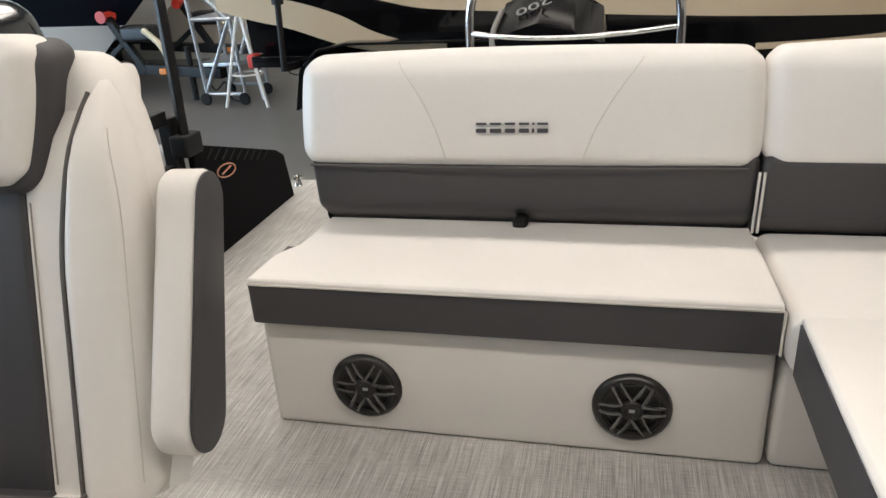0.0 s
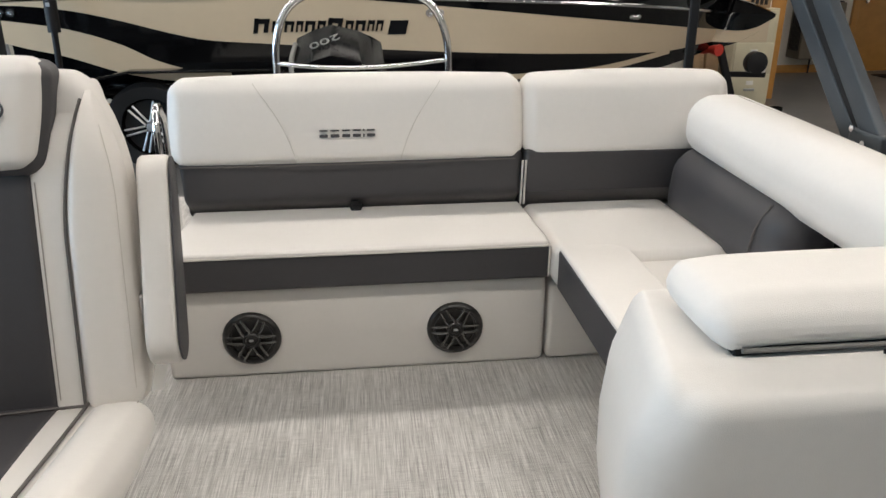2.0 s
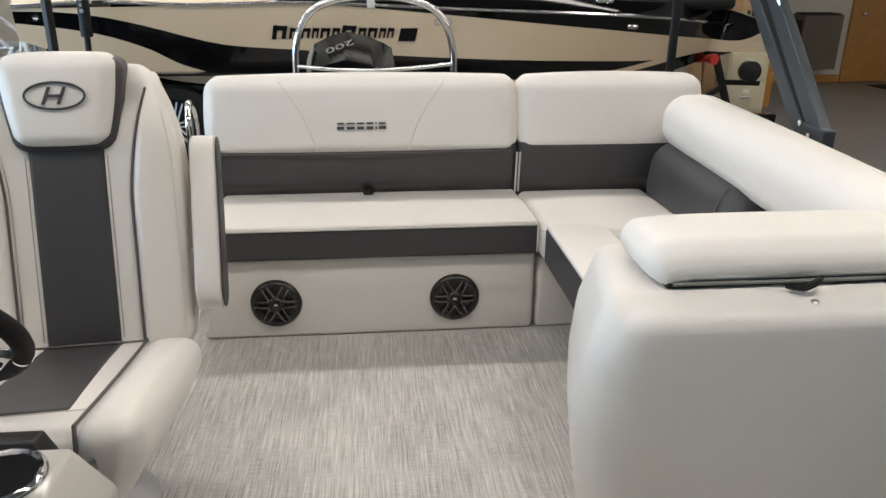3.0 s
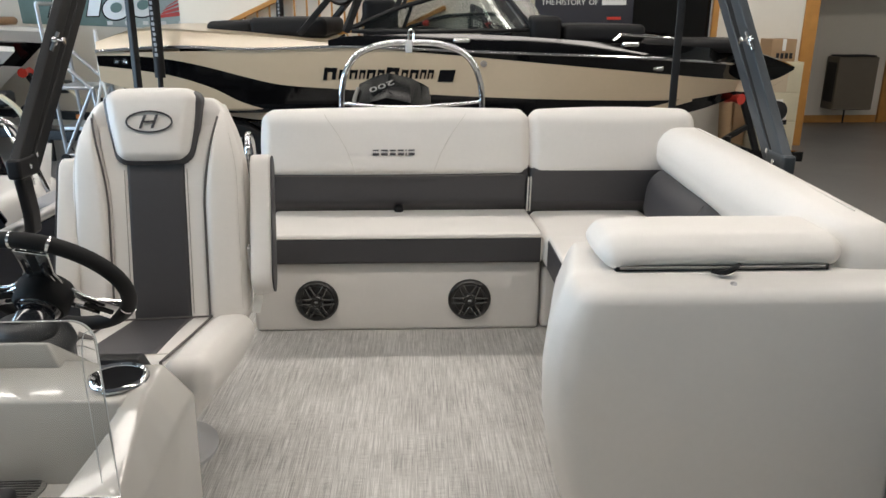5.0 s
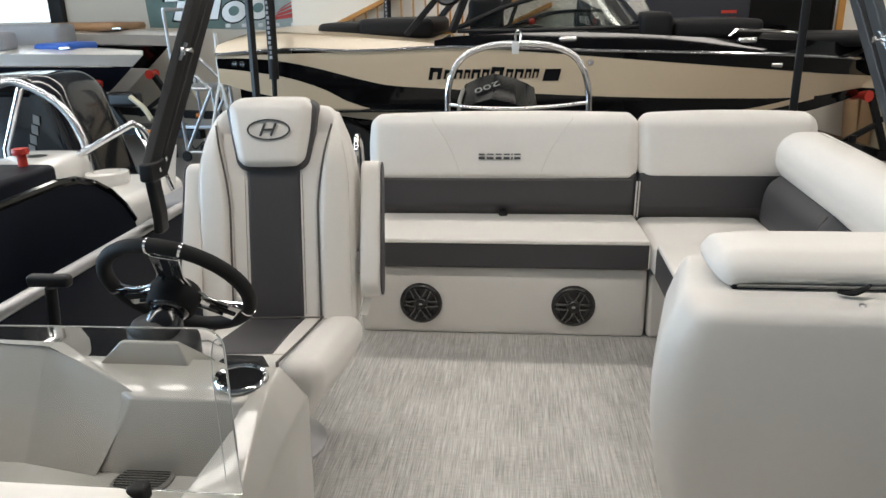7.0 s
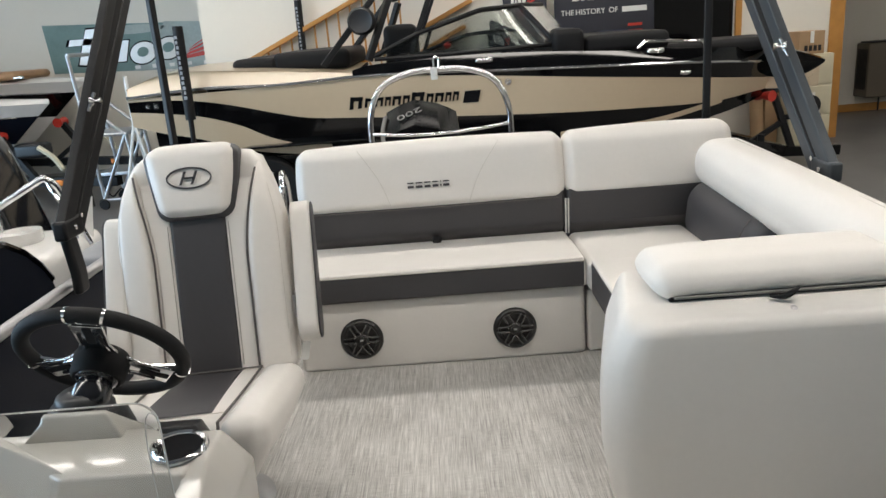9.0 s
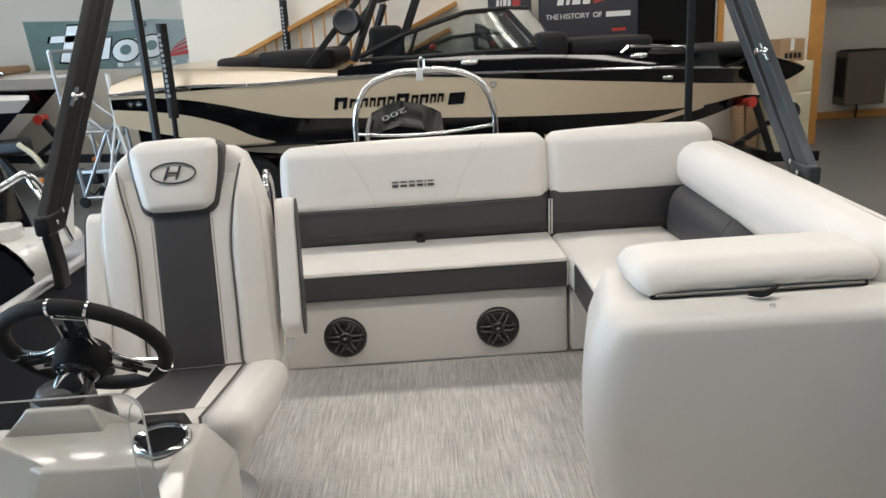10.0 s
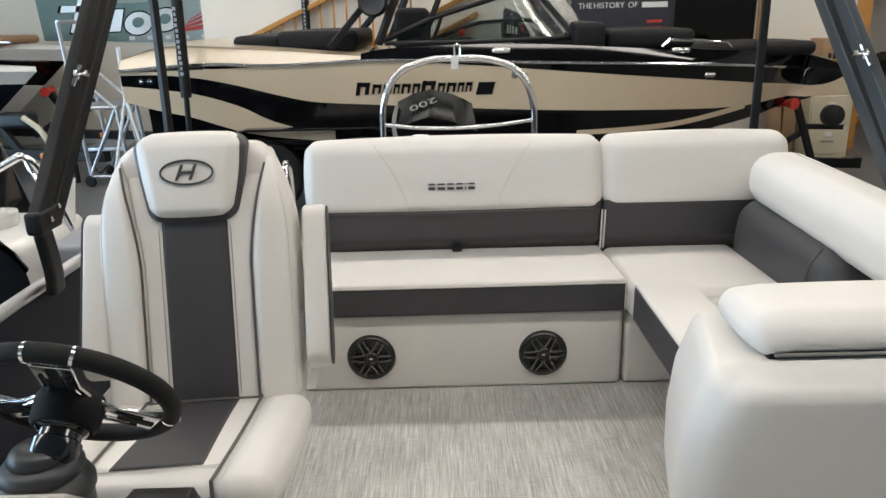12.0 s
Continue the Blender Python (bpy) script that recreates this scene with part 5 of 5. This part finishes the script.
for i in range(5):
    a = -4.02 + 0.2 * i
    print_on("small_mark", [(a, 1.145), (a + 0.06, 1.145), (a + 0.06, 1.185), (a, 1.185)], WHITE_GEL, 3.6)

stairs = thing("staircase_rail", "varnished oak stair handrail with slim balusters", "stair rail")
strut("handrail", (-2.85, 5.92, 1.06), (-0.9, 5.92, 1.93), 0.05, 0.10, OAK, stairs)
strut("lower_rail", (-2.0, 5.92, 0.75), (-0.1, 5.92, 1.60), 0.05, 0.16, OAK, stairs)
for i in range(12):
    x = -2.45 + 0.14 * i
    strut("baluster", (x, 5.92, 0.6 + 0.445 * max(0, x + 2.0)), (x, 5.92, 1.06 + 0.446 * (x + 2.85)), 0.022, 0.022, OAK, stairs)

for x0, x1, top, yy, nm in ((0.815, 1.93, 1.71, 5.86, "big"), (0.25, 0.74, 1.70, 5.92, "small")):
    board = thing("display_board", "dark navy display board with a red wing emblem", "display board")
    part("panel", slab(round_rect(x1 - x0, top - FLOOR_Z, 0.05, 5, (x0 + x1) / 2, (top + FLOOR_Z) / 2), Matrix.Translation((0, yy, 0)) @ pose(0, 0, 0, 90), 0.03, 0.004), POSTER, board)
    k = (x1 - x0) / 1.115
    for j, (a, b) in enumerate(((0.20, 0.27), (0.30, 0.34), (0.37, 0.46), (0.49, 0.57))):
        part("wordmark", slab([(x0 + a * k, 1.50), (x0 + b * k, 1.50), (x0 + (b + 0.02) * k, 1.60), (x0 + (a + 0.02) * k, 1.60)], Matrix.Translation((0, yy - 0.0305, 0)) @ pose(0, 0, 0, 90), 0.003), WHITE_GEL, board, "white block of a wordmark")
    for j in range(3):
        part("wing", slab([(x0 + 0.60 * k, 1.50 + 0.03 * j), (x0 + (0.80 + 0.05 * j) * k, 1.54 + 0.05 * j), (x0 + (0.86 + 0.05 * j) * k, 1.575 + 0.05 * j), (x0 + 0.64 * k, 1.53 + 0.03 * j)], Matrix.Translation((0, yy - 0.0305 - 0.001 * j, 0)) @ pose(0, 0, 0, 90), 0.003), RED, board, "red wing stroke")
    if nm == "big":
        for word, dx in (("THE", 0.145), ("HISTORY", 0.40), ("OF", 0.657)):
            lettering(word, 0.082, Matrix.Translation((x0 + dx, yy - 0.034, 1.375)) @ pose(0, 0, 0, 90), WHITE_GEL, board, "lettering", "white capitals")
        part("hashtag_bar", box(x0 + 0.755, x0 + 1.03, yy - 0.034, yy - 0.0302, 1.347, 1.403, 0), WHITE_GEL, board, "white bar of lettering")
        part("picture_glow", box(x0 + 0.50, x0 + 0.80, yy - 0.034, yy - 0.0302, 1.10, 1.16, 0), SLATE_BLUE, board, "blue printed boat picture")
        for j in range(3):
            part("picture_mark", box(x0 + 0.82, x0 + 0.98, yy - 0.034, yy - 0.0302, 1.05 + 0.07 * j, 1.08 + 0.07 * j, 0), RED, board)

cab = thing("filing_cabinet", "cream steel three-drawer filing cabinet against the wall", "cabinet")
part("body", rbox(3.36, 3.82, 5.52, 5.98, FLOOR_Z, 0.74, 0.006, n=1), CREAM, cab)
for i in range(3):
    z = FLOOR_Z + 0.05 + i * 0.325
    dr = part("drawer", rbox(3.38, 3.80, 5.505, 5.522, z, z + 0.30, 0.005, n=1), CREAM, cab)
    part("handle", rbox(3.53, 3.65, 5.485, 5.506, z + 0.13, z + 0.155, 0.006, n=1), ALU, dr)
    part("label_holder", rbox(3.55, 3.63, 5.500, 5.506, z + 0.19, z + 0.235, 0.003, n=1), WHITE_GEL, dr)
carton = thing("cardboard_box", "brown cardboard box with dark marker figures on the cabinet", "box")
part("carton", rbox(3.44, 3.72, 5.55, 5.85, 0.742, 0.985, 0.004, n=1), CARDBOARD, carton)
part("tape", rbox(3.56, 3.60, 5.545, 5.551, 0.86, 0.987, 0.001, n=1), WHITE_GEL, carton)
for i in range(4):
    part("marking", rbox(3.50 + 0.05 * i, 3.535 + 0.05 * i, 5.545, 5.551, 0.775, 0.835, 0.002, n=1), BLACK_PLASTIC, carton, "dark bar of writing")
tubes = thing("cardboard_tube", "brown cardboard tubes leaning by the cabinet", "tube")
part("tube", tube([(3.10, 5.70, FLOOR_Z), (3.10, 5.85, 0.52)], 0.075, 14), CARDBOARD, tubes)
part("cap", tube([(3.10, 5.828, 0.44), (3.10, 5.858, 0.55)], 0.078, 14), WHITE_GEL, tubes, "white end cap")
carton2 = thing("cardboard_box", "tall plain cardboard box by the cabinet", "box")
part("carton", rbox(3.19, 3.34, 5.75, 5.97, FLOOR_Z, 0.40, 0.004, n=1), CARDBOARD, carton2)
heater = thing("wall_heater", "brown steel wall heater with vents", "heater")
part("body", rbox(5.40, 5.98, 7.62, OFFICE_Y - 0.002, -0.06, 0.68, 0.02, n=2), HEATER, heater)
part("top_grille", rbox(5.44, 5.94, 7.64, 7.93, 0.68, 0.70, 0.005, n=1), BLACK_FRAME, heater)
for i in range(8):
    part("slot", rbox(5.405 - 0.01, 5.41, 7.66 + 0.03 * i, 7.675 + 0.03 * i, 0.05, 0.6, 0.002, n=1), BLACK_FRAME, heater)
part("pipe", tube([(5.75, 7.9, -0.06), (5.75, 7.9, FLOOR_Z)], 0.012, 8), BLACK_FRAME, heater)
matt = thing("door_mat", "dark ribbed mat in front of the door", "mat")
part("mat", rbox(6.5, 7.5, 7.0, 7.6, FLOOR_Z, FLOOR_Z + 0.012, 0.005, n=1), RUBBER, matt)

# ---- other boats to the side ----
def sport_boat(name, label, xb, yc, length, half, ztop, hull_mat, deck_mat, pads):
    """A bow-rider whose bow points along +x: white cap, coloured topside, pale bottom."""
    boat = thing(name, label, "boat")

    def width(s):
        return half * (1 - max(0.0, (s - 0.35) / 0.65) ** 2.6)

    def edge(s, z, side):
        flare = 1 - 0.45 * max(0.0, ztop - z) * (0.6 + s)
        return Vector((xb - length * (1 - s) - 1.15 * max(0.0, ztop - z) * s * s, yc + side * max(0.004, width(s) * flare), z + 0.07 * (1 - s) - 0.07 * s ** 4))

    bands = ((ztop - 0.13, ztop, deck_mat, "gunwale"), (ztop - 0.42, ztop - 0.13, hull_mat, "topside"), (ztop - 0.85, ztop - 0.42, WHITE_GEL, "hull_bottom"))
    for z0, z1, mt, nm in bands:
        bm = bmesh.new()
        for side in (-1, 1):
            g = [[bm.verts.new(edge(i / 30, z0 + (z1 - z0) * j / 3, side)) for j in range(4)] for i in range(31)]
            for a, b in zip(g, g[1:]):
                for j in range(3):
                    q = (a[j], b[j], b[j + 1], a[j + 1])
                    bm.faces.new(q if side < 0 else q[::-1])
        part(nm, bm, mt, boat)
    bm = bmesh.new()
    g = []
    for i in range(31):
        a, b = edge(i / 30, ztop, -1), edge(i / 30, ztop, 1)
        g.append([bm.verts.new(a.lerp(b, j / 6) + Vector((0, 0, 0.05 * math.sin(math.pi * j / 6)))) for j in range(7)])
    for a, b in zip(g, g[1:]):
        for j in range(6):
            bm.faces.new((a[j], b[j], b[j + 1], a[j + 1]))
    part("deck", bm, deck_mat, boat)
    for side in (-1, 1):
        part("rub_rail", tube([edge(i / 24, ztop - 0.13, side) for i in range(24)], 0.014, 6), CHROME, boat)
    part("keel", rbox(xb - length * 0.95, xb - length * 0.35, yc - 0.2, yc + 0.2, ztop - 1.0, ztop - 0.7, 0.05, n=2), WHITE_GEL, boat)
    for nm, a, mt in pads:
        part(nm, rbox(*a, 0.05, 0.01, 4), mt, boat)
    part("bow_cleat", rbox(xb - 0.62, xb - 0.50, yc - half * 0.62 - 0.02, yc - half * 0.62 + 0.02, ztop + 0.03, ztop + 0.06, 0.01, n=2), CHROME, boat)
    part("hull_badge", rbox(xb - 1.35, xb - 1.20, yc - half - 0.01, yc - half * 0.86, ztop - 0.24, ztop - 0.18, 0.02, n=2), CHROME, boat, "oval chrome badge")
    return boat


a_boat = sport_boat("sport_boat", "white and dark sport boat with blue and grey bow seats", -4.90, 5.6, 4.6, 1.0, 0.93, NAVY, WHITE_GEL,
                    [("bow_seat", (-7.4, -6.2, 5.0, 5.3, 0.95, 1.16), GREY_VINYL), ("bow_seat", (-7.4, -6.1, 5.9, 6.3, 0.95, 1.22), GREY_VINYL), ("blue_pad", (-6.05, -5.60, 5.3, 5.9, 0.93, 1.015), BLUE_PAD), ("blue_pad", (-6.75, -6.55, 4.85, 5.0, 0.98, 1.07), BLUE_PAD)])
b_boat = sport_boat("sport_boat", "white and black sport boat with tan deck padding", -5.10, 7.0, 4.4, 0.85, 1.10, GLOSS_BLACK, WHITE_GEL,
                    [("tan_coaming", (-7.6, -5.75, 6.55, 7.45, 1.12, 1.22), BRONZE_PAD)])
for boat, cx, cy in ((a_boat, -7.2, 5.6), (b_boat, -7.2, 7.0)):
    tr = thing("boat_trailer", "dark trailer under a sport boat", "trailer")
    for dy in (-0.5, 0.5):
        strut("beam", (cx - 2.0, cy + dy, 0.10), (cx + 1.0, cy + dy, 0.05), 0.08, 0.12, BLACK_FRAME, tr)
        part("wheel", lathe([(0.12, -0.08), (0.27, -0.09), (0.29, -0.06), (0.29, 0.06), (0.27, 0.09), (0.12, 0.08)], pose(cx - 0.8, cy + dy * 1.7, FLOOR_Z + 0.29, 90), 28), RUBBER, tr)
    strut("tongue", (cx + 1.0, cy, 0.05), (cx + 3.1, cy - 0.42, 0.0), 0.10, 0.10, BLACK_FRAME, tr)
    strut("winch_post", (cx + 2.14, cy - 0.25, 0.0), (cx + 1.78, cy - 0.2, 0.53), 0.07, 0.07, BLACK_FRAME, tr)
    strut("winch_brace", (cx + 1.5, cy - 0.2, 0.0), (cx + 1.95, cy - 0.22, 0.30), 0.05, 0.05, BLACK_FRAME, tr)
    part("winch", rbox(cx + 1.95, cx + 2.30, cy - 0.32, cy - 0.12, 0.30, 0.46, 0.04, n=3), BLACK_PLASTIC, tr, "black winch")
    part("strap", tube(curve([(cx + 2.25, cy - 0.34, 0.42), (cx + 2.40, cy - 0.36, 0.30), (cx + 2.48, cy - 0.36, 0.16)]), 0.03, 6), CREAM, tr, "pale strap")
    part("bow_roller", lathe([(0.02, -0.09), (0.06, -0.09), (0.04, 0.0), (0.06, 0.09), (0.02, 0.09)], pose(cx + 1.76, cy - 0.2, 0.55, 90)), RED, tr, "red rubber roller")
    part("jack", tube([(cx + 2.7, cy - 0.34, FLOOR_Z), (cx + 2.7, cy - 0.34, 0.25)], 0.03, 8), BLACK_FRAME, tr)
    part("marker_light", rbox(cx + 2.42, cx + 2.50, cy - 0.47, cy - 0.43, 0.0, 0.06, 0.01, n=1), AMBER, tr, "amber marker light")
    part("cable", tube(curve([(cx + 2.9, cy - 0.42, 0.0), (cx + 3.0, cy - 0.46, -0.16), (cx + 3.12, cy - 0.46, -0.08), (cx + 3.16, cy - 0.46, -0.24), (cx + 3.3, cy - 0.5, FLOOR_Z + 0.01)]), 0.008, 6), RUBBER, tr, "black trailer cable")

# ---- aluminium boarding steps ----
steps = thing("boarding_steps", "aluminium boarding steps on small casters", "steps", pose(0.42, 0, 0))
for y in (5.05, 5.55):
    for a, b in (((-4.74, 1.35), (-4.66, FLOOR_Z + 0.08)), ((-4.30, 0.52), (-4.25, FLOOR_Z + 0.08)), ((-4.30, 0.52), (-4.66, FLOOR_Z + 0.12)), ((-4.72, 0.90), (-4.30, 0.50)), ((-4.70, 0.52), (-4.28, 0.52)), ((-4.68, FLOOR_Z + 0.1), (-4.24, FLOOR_Z + 0.1))):
        part("tube", tube([(a[0], y, a[1]), (b[0], y, b[1])], 0.020, 8), ALU, steps)
    for x in (-4.66, -4.25):
        part("caster", lathe([(0.0, -0.02), (0.05, -0.02), (0.06, 0.0), (0.05, 0.02), (0.0, 0.02)], pose(x, y - 0.04, FLOOR_Z + 0.06, 90), 16), RUBBER, steps)
for z in (0.10, 0.52):
    part("tread", rbox(-4.70, -4.28, 5.05, 5.55, z - 0.02, z + 0.02, 0.008, n=1), ALU, steps)
part("top_bar", tube([(-4.74, 5.05, 1.35), (-4.74, 5.55, 1.35)], 0.020, 8), ALU, steps)
stand = thing("tripod_stand", "white tubular tripod stand on the showroom floor", "stand")
for dx, dy in ((-0.22, -0.1), (0.22, -0.12), (0.0, 0.25)):
    part("leg", tube([(-3.75 + dx, 5.0 + dy, FLOOR_Z), (-3.75, 5.0, 0.62)], 0.018, 8), WHITE_GEL, stand)
part("ring", tube([(-3.75 + 0.15 * math.cos(a), 5.0 + 0.13 * math.sin(a), 0.02) for a in [2 * math.pi * k / 20 for k in range(20)]], 0.010, 6, closed=True), WHITE_GEL, stand)
part("column", tube([(-3.75, 5.0, 0.55), (-3.75, 5.0, 1.1)], 0.022, 8), WHITE_GEL, stand)

# ---- neighbouring pontoon ----
nb = thing("pontoon_boat", "second pontoon boat with a black side panel and white seats", "boat")
part("deck", box(-4.7, -2.30, -4.2, 1.35, -0.06, -0.004), DARK_GREY, nb)
for x in (-4.3, -2.65):
    part("float", tube([(x, -4.2, -0.17), (x, 1.3, -0.17)], 0.11, 20), ALU, nb)
arc = [(3.62 + 0.62 * math.sin(radians(a)), 0.66 - 0.62 * (1 - math.cos(radians(a)))) for a in (0, 12, 24, 36, 48, 58)]
part("side_panel", slab([(0.0, 0.0), (4.24, 0.0)] + [(u, v) for u, v in reversed(arc)] + [(0.0, 0.62)], Matrix.Translation((-2.36, -3.75, -0.004)) @ pose(0, 0, 0, 90, 0, 90), 0.04, 0.012), NAVY, nb, "glossy black side panel with a curved end")
part("panel_rail", tube([(-2.33, -3.75 + u, v) for u, v in ([(0.0, 0.62)] + arc)], 0.018, 8), GLOSS_BLACK, nb)
part("seat_block", rbox(-3.22, -2.84, 0.35, 0.98, -0.004, 0.60, 0.07, 0.01, 6), WHITE_GEL, nb, "white moulded seat block")
part("cup_recess", lathe([(0.0, 0.002), (0.05, 0.002), (0.058, 0.0)], pose(-3.0, 0.72, 0.608), 20), BLACK_PLASTIC, nb)
part("seat_block", rbox(-2.84, -2.44, 0.55, 1.2, -0.004, 0.42, 0.06, 0.01, 6), WHITE_GEL, nb, "white moulded seat block")
part("cup_holder", lathe([(0.10, 0.0), (0.115, 0.03), (0.11, 0.07), (0.07, 0.075), (0.06, 0.05), (0.0, 0.05)], pose(-2.72, 0.88, 0.42), 28), WHITE_GEL, nb, "white round cup holder")
part("white_plate", slab([(0, 0), (0.12, 0), (0.15, 0.22), (0.02, 0.22)], pose(-2.56, 1.05, 0.38, 80, 0, 15), 0.012), WHITE_GEL, nb)
part("grey_locker", rbox(-2.44, -2.20, 0.75, 1.35, -0.06, 0.36, 0.03, n=2), GREY_VINYL, nb)
part("hand_rail", tube(curve([(-3.02, 0.86, 0.40), (-3.0, 0.88, 0.50), (-2.60, 0.90, 0.72), (-2.54, 0.92, 0.735), (-2.50, 0.96, 0.66), (-2.44, 1.02, 0.36)]), 0.018, 10), CHROME, nb, "polished hand rail")
part("chain", tube(curve([(-2.54, 0.92, 0.73), (-2.50, 0.90, 0.66), (-2.46, 0.90, 0.56), (-2.45, 0.92, 0.42)]), 0.010, 6), CHROME, nb)
part("stern_hoop", tube(curve([(-3.55, 1.0, 0.85), (-3.33, 1.0, 0.945), (-3.20, 1.0, 0.95), (-3.0, 1.0, 0.835), (-2.90, 1.0, 0.65), (-2.885, 1.0, 0.40), (-2.885, 1.0, 0.0)]), 0.022, 10), CHROME, nb, "polished stern hoop")
part("hoop_leg", tube([(-3.21, 1.0, 0.93), (-3.36, 1.0, 0.60), (-3.40, 1.0, 0.0)], 0.020, 10), CHROME, nb)
part("helm_box", rbox(-3.6, -2.74, 0.0, 0.50, -0.004, 0.615, 0.03, n=2), NAVY, nb)
part("red_handle", tube([(-2.87, 0.44, 0.60), (-2.87, 0.44, 0.68)], 0.022, 10), RED, nb, "red knob")
part("red_cap", lathe([(0.0, 0.03), (0.035, 0.03), (0.04, 0.015), (0.035, 0.0), (0.0, 0.0)], pose(-2.87, 0.44, 0.67), 16), RED, nb)
m2 = thing("outboard_motor", "large black outboard motor with a smoked cowl", "outboard motor")
part("cowl", rbox(-3.98, -3.28, 1.55, 2.15, 0.10, 0.94, 0.12, 0.015, 8, shape=lambda p: Vector((p.x + 0.30 * (0.5 - p.z) * (1 if p.x > -3.6 else 0.25), p.y, p.z))), SMOKE, m2)
part("cowl_band", rbox(-3.86, -3.42, 1.535, 2.1, 0.80, 0.935, 0.05, 0.004, 5, shape=lambda p: Vector((p.x + 0.30 * (0.5 - p.z) * (1 if p.x > -3.6 else 0.25), p.y, p.z))), GLOSS_BLACK, m2)
part("midsection", rbox(-3.75, -3.45, 1.65, 2.0, FLOOR_Z, 0.15, 0.06, n=3), GLOSS_BLACK, m2)
for i in range(4):
    part("lettering_bar", slab([(0, 0), (0.055, 0.012), (0.055, 0.055), (0, 0.043)], Matrix.Translation((-3.575 + 0.022 * i, 1.533, 0.46 + 0.062 * i)) @ pose(0, 0, 0, 90, -70, 0), 0.004), GRILLE_GREY, m2, "grey bar of lettering")
